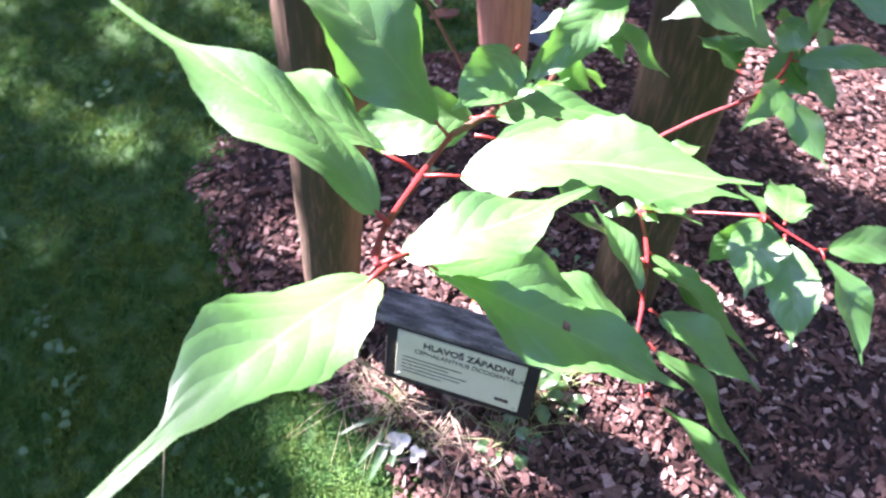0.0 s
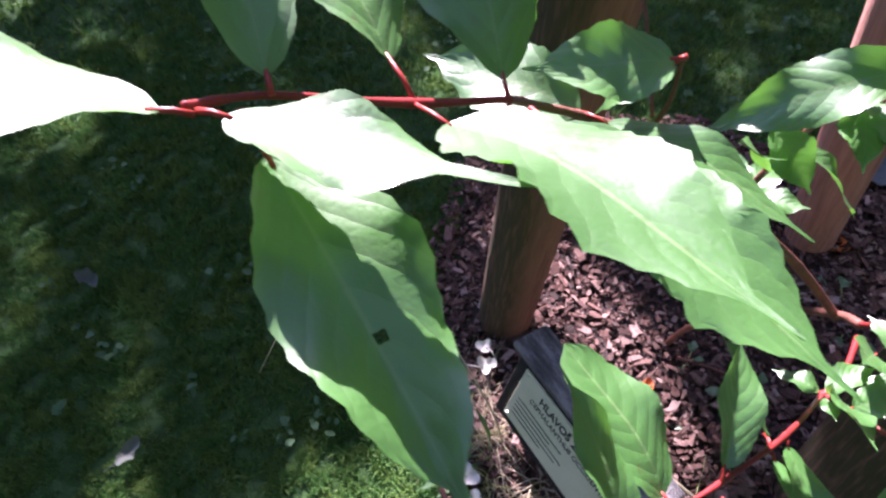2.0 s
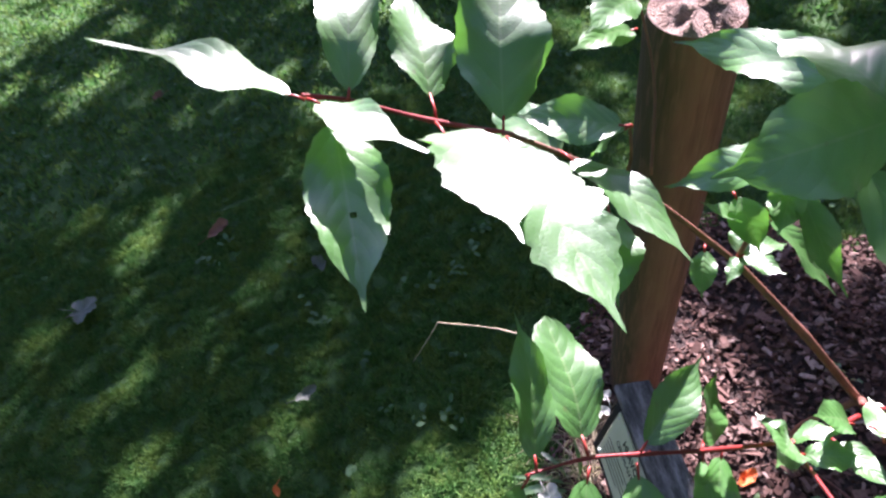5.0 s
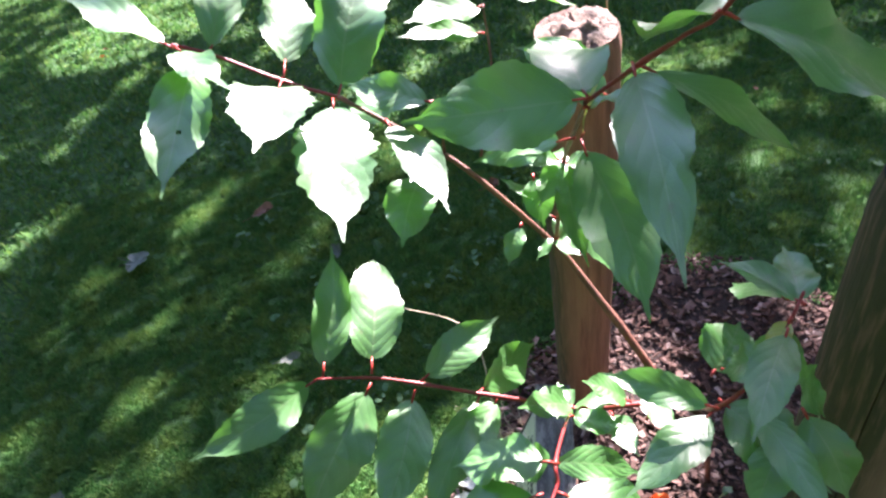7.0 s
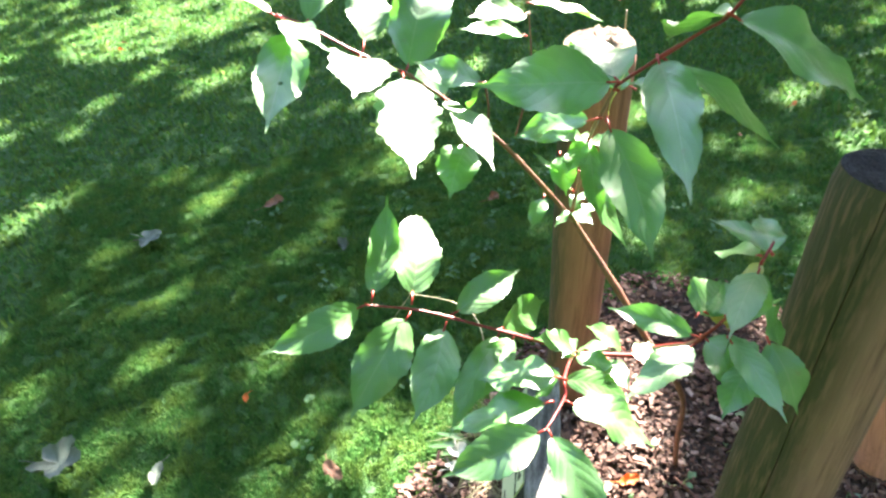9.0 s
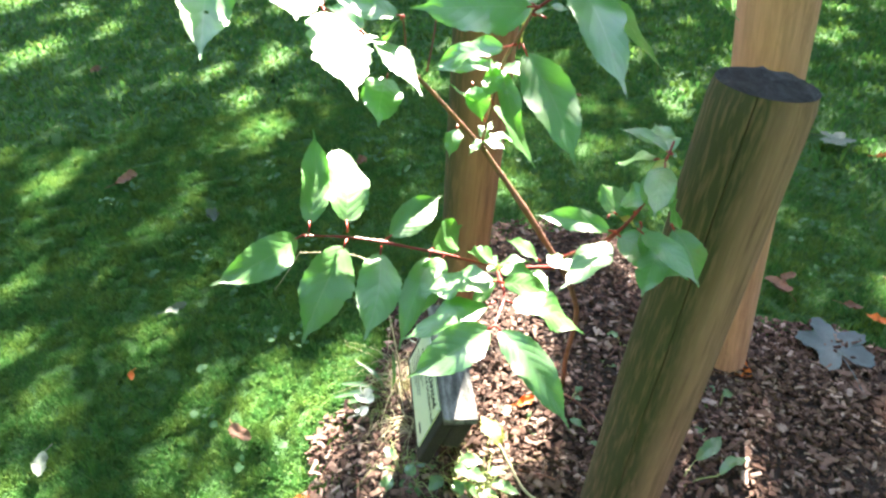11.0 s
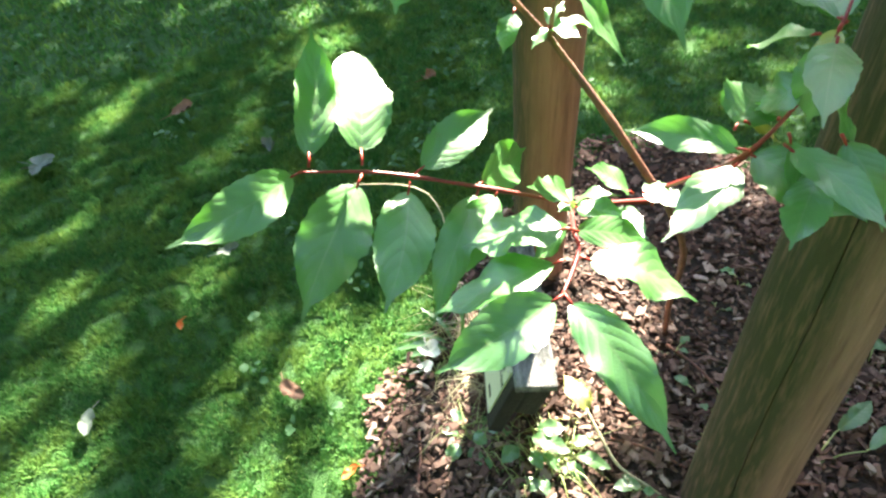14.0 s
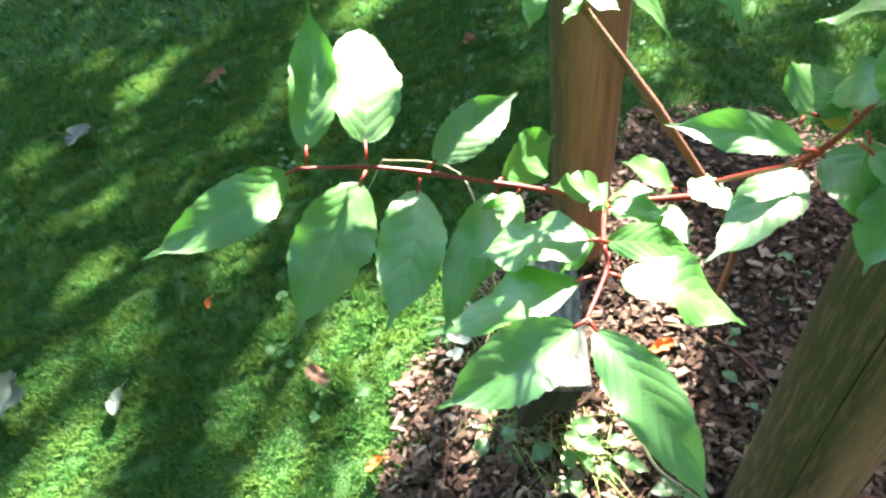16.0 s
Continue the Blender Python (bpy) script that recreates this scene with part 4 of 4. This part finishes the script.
for k, (x, y, yaw, ln) in enumerate(((0.20, 0.48, 40, 0.09), (0.30, 0.60, 70, 0.07), (0.12, 0.60, 10, 0.10), (0.10, 0.22, -20, 0.09), (0.42, 0.42, 15, 0.08), (0.40, 0.80, 60, 0.07))):
    st = thing("dead_twig", (x, y, 0.012), "short dry brown twig lying on the mulch", "twig", "dead twigs")
    c, sn = math.cos(radians(yaw)) * ln / 2, math.sin(radians(yaw)) * ln / 2
    branch(st, [(x - c, y - sn, 0.013), (x, y + 0.004, 0.018), (x + c, y + sn, 0.014)], 0.0022, 0.0014, BROWN_TWIG, "stick", per=4)

# ---- fallen leaves ----


def fallen(place, size, yaw, mat, label, lobes=5, curl=0.12, seed=1):
    """A dead leaf lying on the ground: lobed outline with a stalk, buckled."""
    ob = thing("fallen_leaf", place, label, "fallen leaf", "fallen leaves")
    ob.matrix_basis = pose(place[0], place[1], place[2], 0, 0, yaw)
    r = random.Random(seed)
    n, rings = 48, 4
    verts, faces = [Vector((0, 0, 0.004))], []
    for q in range(1, rings + 1):
        for k in range(n):
            a = 2 * math.pi * k / n
            if lobes:
                shape = 0.58 + 0.42 * abs(math.cos(lobes * a / 2)) ** 1.4 - 0.25 * math.exp(-((a - math.pi) / 0.35) ** 2)
            else:
                shape = 1.0 / math.sqrt(math.cos(a) ** 2 + (math.sin(a) / 0.5) ** 2)
            shape *= 1 + 0.06 * math.sin(k * 2.7)
            d = size / 2 * shape * q / rings
            z = 0.004 + curl * size * (q / rings) ** 2 * (0.5 + 0.8 * noise.noise(Vector((math.cos(a) * 1.2 + seed * 3, math.sin(a) * 1.2, q * 0.3))))
            verts.append(Vector((d * math.cos(a), d * math.sin(a), max(z, 0.002))))
    for k in range(n):
        faces.append((0, 1 + k, 1 + (k + 1) % n))
    for q in range(rings - 1):
        for k in range(n):
            a, b = 1 + q * n + k, 1 + q * n + (k + 1) % n
            faces.append((a, a + n, b + n, b))
    part("blade", mesh_of("blade", verts, faces, mat), ob)
    v, f = tube([Vector((-size * 0.2, 0, 0.005)), Vector((-size * 0.5, 0.004, 0.007)), Vector((-size * 0.85, 0.012, 0.004))], 0.0011, 0.0007, 5)
    part("stalk", mesh_of("stalk", v, f, mat), ob)
    return ob


LAWN_Z = 0.013
fallen((0.187, 1.081, 0.014), 0.135, 160, DEAD_GREY, "large bluish grey maple leaf lying on the mulch", 5, 0.10, 1)
fallen((-0.361, 1.743, LAWN_Z), 0.095, 40, DEAD_PALE, "small pale maple leaf on the grass", 5, 0.10, 2)
fallen((0.156, 0.899, 0.012), 0.030, 0, ORANGE, "small bright orange leaf on the mulch", 0, 0.5, 3)
fallen((0.172, 0.889, 0.012), 0.024, 70, ORANGE, "small bright orange leaf on the mulch", 0, 0.5, 4)
fallen((0.063, 0.524, 0.012), 0.032, 100, ORANGE, "small bright orange leaf on the mulch", 0, 0.4, 5)
for x, y, size, yaw in ((-0.045, 0.290, 0.035, 20), (-0.020, 0.275, 0.025, 120), (-0.115, 0.420, 0.028, 60), (-0.135, 0.440, 0.024, 200)):
    fallen((x, y, 0.024), size, yaw, PALE_SCRAP, "whitish dead leaf scrap at the lawn's edge", 3, 0.35, int(yaw))
fallen((-0.932, 0.003, LAWN_Z), 0.060, 120, DEAD_BROWN, "reddish brown dead leaf on the grass", 0, 0.3, 6)
fallen((-0.867, -0.299, LAWN_Z), 0.075, 60, DEAD_PALE, "pale dead maple leaf on the grass", 5, 0.2, 7)
fallen((-0.263, -0.046, LAWN_Z), 0.020, 10, ORANGE, "tiny orange leaf scrap on the grass", 0, 0.4, 8)
fallen((-0.068, 0.093, LAWN_Z), 0.045, 30, DEAD_BROWN, "reddish brown dead leaf on the grass", 0, 0.3, 9)
fallen((-0.200, -0.345, LAWN_Z + 0.004), 0.085, 80, DEAD_PALE, "pale dead maple leaf on the grass", 5, 0.3, 10)
fallen((-0.402, 0.046, LAWN_Z), 0.040, 100, DEAD_PALE, "pale dead leaf on the grass", 0, 0.3, 11)
fallen((-0.679, 0.164, LAWN_Z), 0.045, 20, DEAD_PALE, "pale curled dead leaf on the grass", 0, 0.6, 12)
rb = random.Random(52)
for k in range(14):
    x, y = rb.uniform(0.0, 0.75), rb.uniform(1.12, 1.75)
    fallen((x, y, LAWN_Z + relief(x, y)), rb.uniform(0.03, 0.07), rb.uniform(0, 360), DEAD_BROWN, "brown dead leaf in thin grass behind the bed", 0, rb.uniform(0.2, 0.5), 80 + k)
rl = random.Random(31)
for k in range(26):
    x, y = rl.uniform(-2.6, 0.6), rl.uniform(-1.0, 2.2)
    if in_bed(x, y, 0.0) and k % 2:
        continue
    fallen((x, y, LAWN_Z + relief(x, y)), rl.uniform(0.018, 0.05), rl.uniform(0, 360), rl.choice((DEAD_BROWN, DEAD_BROWN, DEAD_PALE, ORANGE)), "small dead leaf fallen on the ground", 0, rl.uniform(0.2, 0.5), 40 + k)

# ---- unseen trees added to dapple the sun and dim the sky ----
# openings cut in the crown to lay chosen sun patches, by where their light falls on level ground: along the light,
# across it, half length, half width
PLACED_GAPS = [
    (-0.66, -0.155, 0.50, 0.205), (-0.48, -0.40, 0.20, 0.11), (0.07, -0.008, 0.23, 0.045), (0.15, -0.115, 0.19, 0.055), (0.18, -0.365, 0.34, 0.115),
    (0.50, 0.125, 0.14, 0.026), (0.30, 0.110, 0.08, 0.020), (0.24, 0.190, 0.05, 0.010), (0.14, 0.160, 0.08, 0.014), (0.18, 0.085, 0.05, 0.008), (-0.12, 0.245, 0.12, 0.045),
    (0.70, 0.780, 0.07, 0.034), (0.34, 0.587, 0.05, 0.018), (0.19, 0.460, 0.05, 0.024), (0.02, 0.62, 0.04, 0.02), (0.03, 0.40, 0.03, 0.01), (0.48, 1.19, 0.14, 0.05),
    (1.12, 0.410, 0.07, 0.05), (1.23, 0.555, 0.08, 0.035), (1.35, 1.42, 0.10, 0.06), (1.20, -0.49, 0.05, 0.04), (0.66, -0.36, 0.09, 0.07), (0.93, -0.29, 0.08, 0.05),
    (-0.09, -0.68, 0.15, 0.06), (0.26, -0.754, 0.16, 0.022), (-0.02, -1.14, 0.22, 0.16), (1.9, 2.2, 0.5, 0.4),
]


# where leaves are left out of the crown to brighten the ground with single specks of sun
THINNED = [(0.04, 0.22, 0.30, 0.17, 0.5), (0.50, 0.60, 0.6, 0.5, 0.25), (1.4, 0.6, 0.7, 0.9, 0.25), (1.4, -0.8, 0.8, 0.7, 0.3)]


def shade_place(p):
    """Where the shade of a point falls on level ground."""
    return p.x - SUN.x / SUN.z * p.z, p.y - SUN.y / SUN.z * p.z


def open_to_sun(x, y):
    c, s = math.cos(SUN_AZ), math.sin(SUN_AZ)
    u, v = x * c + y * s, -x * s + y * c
    if any(((u - a) / (p + 0.03)) ** 2 + ((v - b) / (q + 0.02)) ** 2 < 1 for a, b, p, q in PLACED_GAPS):
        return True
    # crown kept denser over the bed so the listed gaps set its light
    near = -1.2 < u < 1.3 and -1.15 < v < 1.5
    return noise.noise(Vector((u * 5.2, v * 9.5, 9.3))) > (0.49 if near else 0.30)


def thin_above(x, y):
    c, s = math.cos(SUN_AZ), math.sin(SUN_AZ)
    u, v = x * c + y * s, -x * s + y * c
    return max((share for a, b, p, q, share in THINNED if ((u - a) / p) ** 2 + ((v - b) / q) ** 2 < 1), default=0.0)


QUAD = [Vector((-0.5, 0, 0)), Vector((-0.25, 0.42, 0.05)), Vector((0.25, 0.42, 0.05)), Vector((0.5, 0, 0)), Vector((0.25, -0.42, 0.05)), Vector((-0.25, -0.42, 0.05))]


def added_shade_tree(foot, low, high, reach, leaves, size, seed):
    """An unseen tall tree added to block light: trunk, limbs and a crown of single leaves between two heights, with the
    gaps cut for the sun.
    """
    foot = Vector(foot)
    ob = thing("tree", foot, "unseen tall broadleaf tree added to block sun and sky", "tree", "trees")
    back = ob.matrix_basis.inverted()
    mid, half = (low + high) / 2, (high - low) / 2
    branch(ob, [foot + Vector(p) for p in ((0, 0, -0.1), (0.03, -0.02, low * 0.5), (-0.04, 0.05, low), (0.05, 0.02, mid + half * 0.8))], 0.24, 0.05, BARK, "trunk", per=8)
    r = random.Random(seed)
    for k in range(12):
        a, z0, far_out = k * 2.4, low * 0.86 + half * 0.13 * k, reach * r.uniform(0.5, 0.84) - 0.08 * k
        out = Vector((math.cos(a), math.sin(a), 0))
        branch(ob, [foot + Vector((0, 0, z0)), foot + out * far_out * 0.5 + Vector((0, 0, z0 + 0.45)), foot + out * far_out + Vector((0, 0, z0 + 0.7))], 0.05, 0.012, BARK, "limb")
    verts, faces, made = [], [], 0.0
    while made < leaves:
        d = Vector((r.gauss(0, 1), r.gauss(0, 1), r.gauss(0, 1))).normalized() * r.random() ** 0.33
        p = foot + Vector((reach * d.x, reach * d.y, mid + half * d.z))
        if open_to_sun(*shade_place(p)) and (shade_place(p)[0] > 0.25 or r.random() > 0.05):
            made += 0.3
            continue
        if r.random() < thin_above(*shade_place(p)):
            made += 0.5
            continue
        m = Matrix.Translation(p) @ Euler((r.uniform(-0.9, 0.9), r.uniform(-0.9, 0.9), r.uniform(0, 6.28))).to_matrix().to_4x4() @ Matrix.Scale(r.uniform(*size), 4)
        base = len(verts)
        verts.extend(back @ (m @ q) for q in QUAD)
        faces.append(tuple(range(base, base + 6)))
        made += 1
    part("crown", mesh_of("crown", verts, faces, CROWN_LEAF, smooth=False), ob)


# stands out of view towards the sun to dapple its light
added_shade_tree((-5.30, 4.05, 0.0), 3.35, 5.85, 3.7, 44000, (0.055, 0.10), 21)
# these two stand out of view to dim the sky's fill and sheen
added_shade_tree((1.8, 6.6, 0.0), 4.2, 8.6, 3.6, 12000, (0.15, 0.26), 23)
added_shade_tree((3.4, -2.6, 0.0), 5.0, 8.5, 4.6, 9000, (0.16, 0.28), 22)

# ---- unseen woods added around to close the park and dim the low sky ----
hv, hf = [], []
rh = random.Random(77)
for _ in range(16000):
    a = rh.uniform(0, 2 * math.pi)
    d = 16.0 + rh.uniform(0, 3.0) + 1.2 * math.sin(a * 7)
    # lower towards the sun so its rays still pass
    top = 8.2 + 1.0 * math.sin(a * 5 + 1) + 0.7 * math.sin(a * 11) + 2.5 * (1 - math.cos(a - SUN_AZ))
    z = top * rh.random() ** 0.8
    m = Matrix.Translation((d * math.cos(a), d * math.sin(a), z)) @ Euler((rh.uniform(-1.5, 1.5), rh.uniform(-1.5, 1.5), rh.uniform(0, 6.28))).to_matrix().to_4x4() @ Matrix.Scale(rh.uniform(0.5, 1.1), 4)
    base = len(hv)
    hv.extend(m @ q for q in QUAD)
    hf.append(tuple(range(base, base + 6)))
tagged(new("far_woods", mesh_of("far_woods", hv, hf, CROWN_LEAF, smooth=False)), "unseen dense green foliage added to screen the low sky", "woods", kind="stuff")

# ---- single bark chips on top of the mulch ----
rc = random.Random(64)
shapes = []
for k in range(10):
    cl, cw, ch = rc.uniform(0.010, 0.019), rc.uniform(0.005, 0.010), rc.uniform(0.0012, 0.0028)
    ring = [(math.cos(a) * cl / 2 * rc.uniform(0.75, 1.1), math.sin(a) * cw / 2 * rc.uniform(0.65, 1.15)) for a in (0.2, 0.9, 1.7, 2.6, 3.3, 4.1, 5.0, 5.7)]
    cvs = [Vector((x, y, -ch / 2)) for x, y in ring] + [Vector((x * 0.86, y * 0.8, ch / 2 * rc.uniform(0.5, 1.2))) for x, y in ring]
    cfs = [tuple(range(8, 16)), tuple(reversed(range(8)))] + [(j, (j + 1) % 8, 8 + (j + 1) % 8, 8 + j) for j in range(8)]
    shapes.append(mesh_of("bark_chip", cvs, cfs, CHIP_PIECE, smooth=False))
laid = 0
while laid < 300:
    x, y = rc.uniform(-0.12, 0.55), rc.uniform(0.12, 0.95)
    if not in_bed(x, y, -0.01) or math.hypot(x - 0.285, y - 0.535) < 0.055 or math.hypot(x + 0.14, y - 0.50) < 0.045:
        continue
    chip = part("bark_chip", shapes[laid % 10], bed)
    chip.matrix_local = pose(x, y, relief(x, y) + rc.uniform(0.014, 0.020), rc.uniform(-22, 22), rc.uniform(-22, 22), rc.uniform(0, 360))
    laid += 1
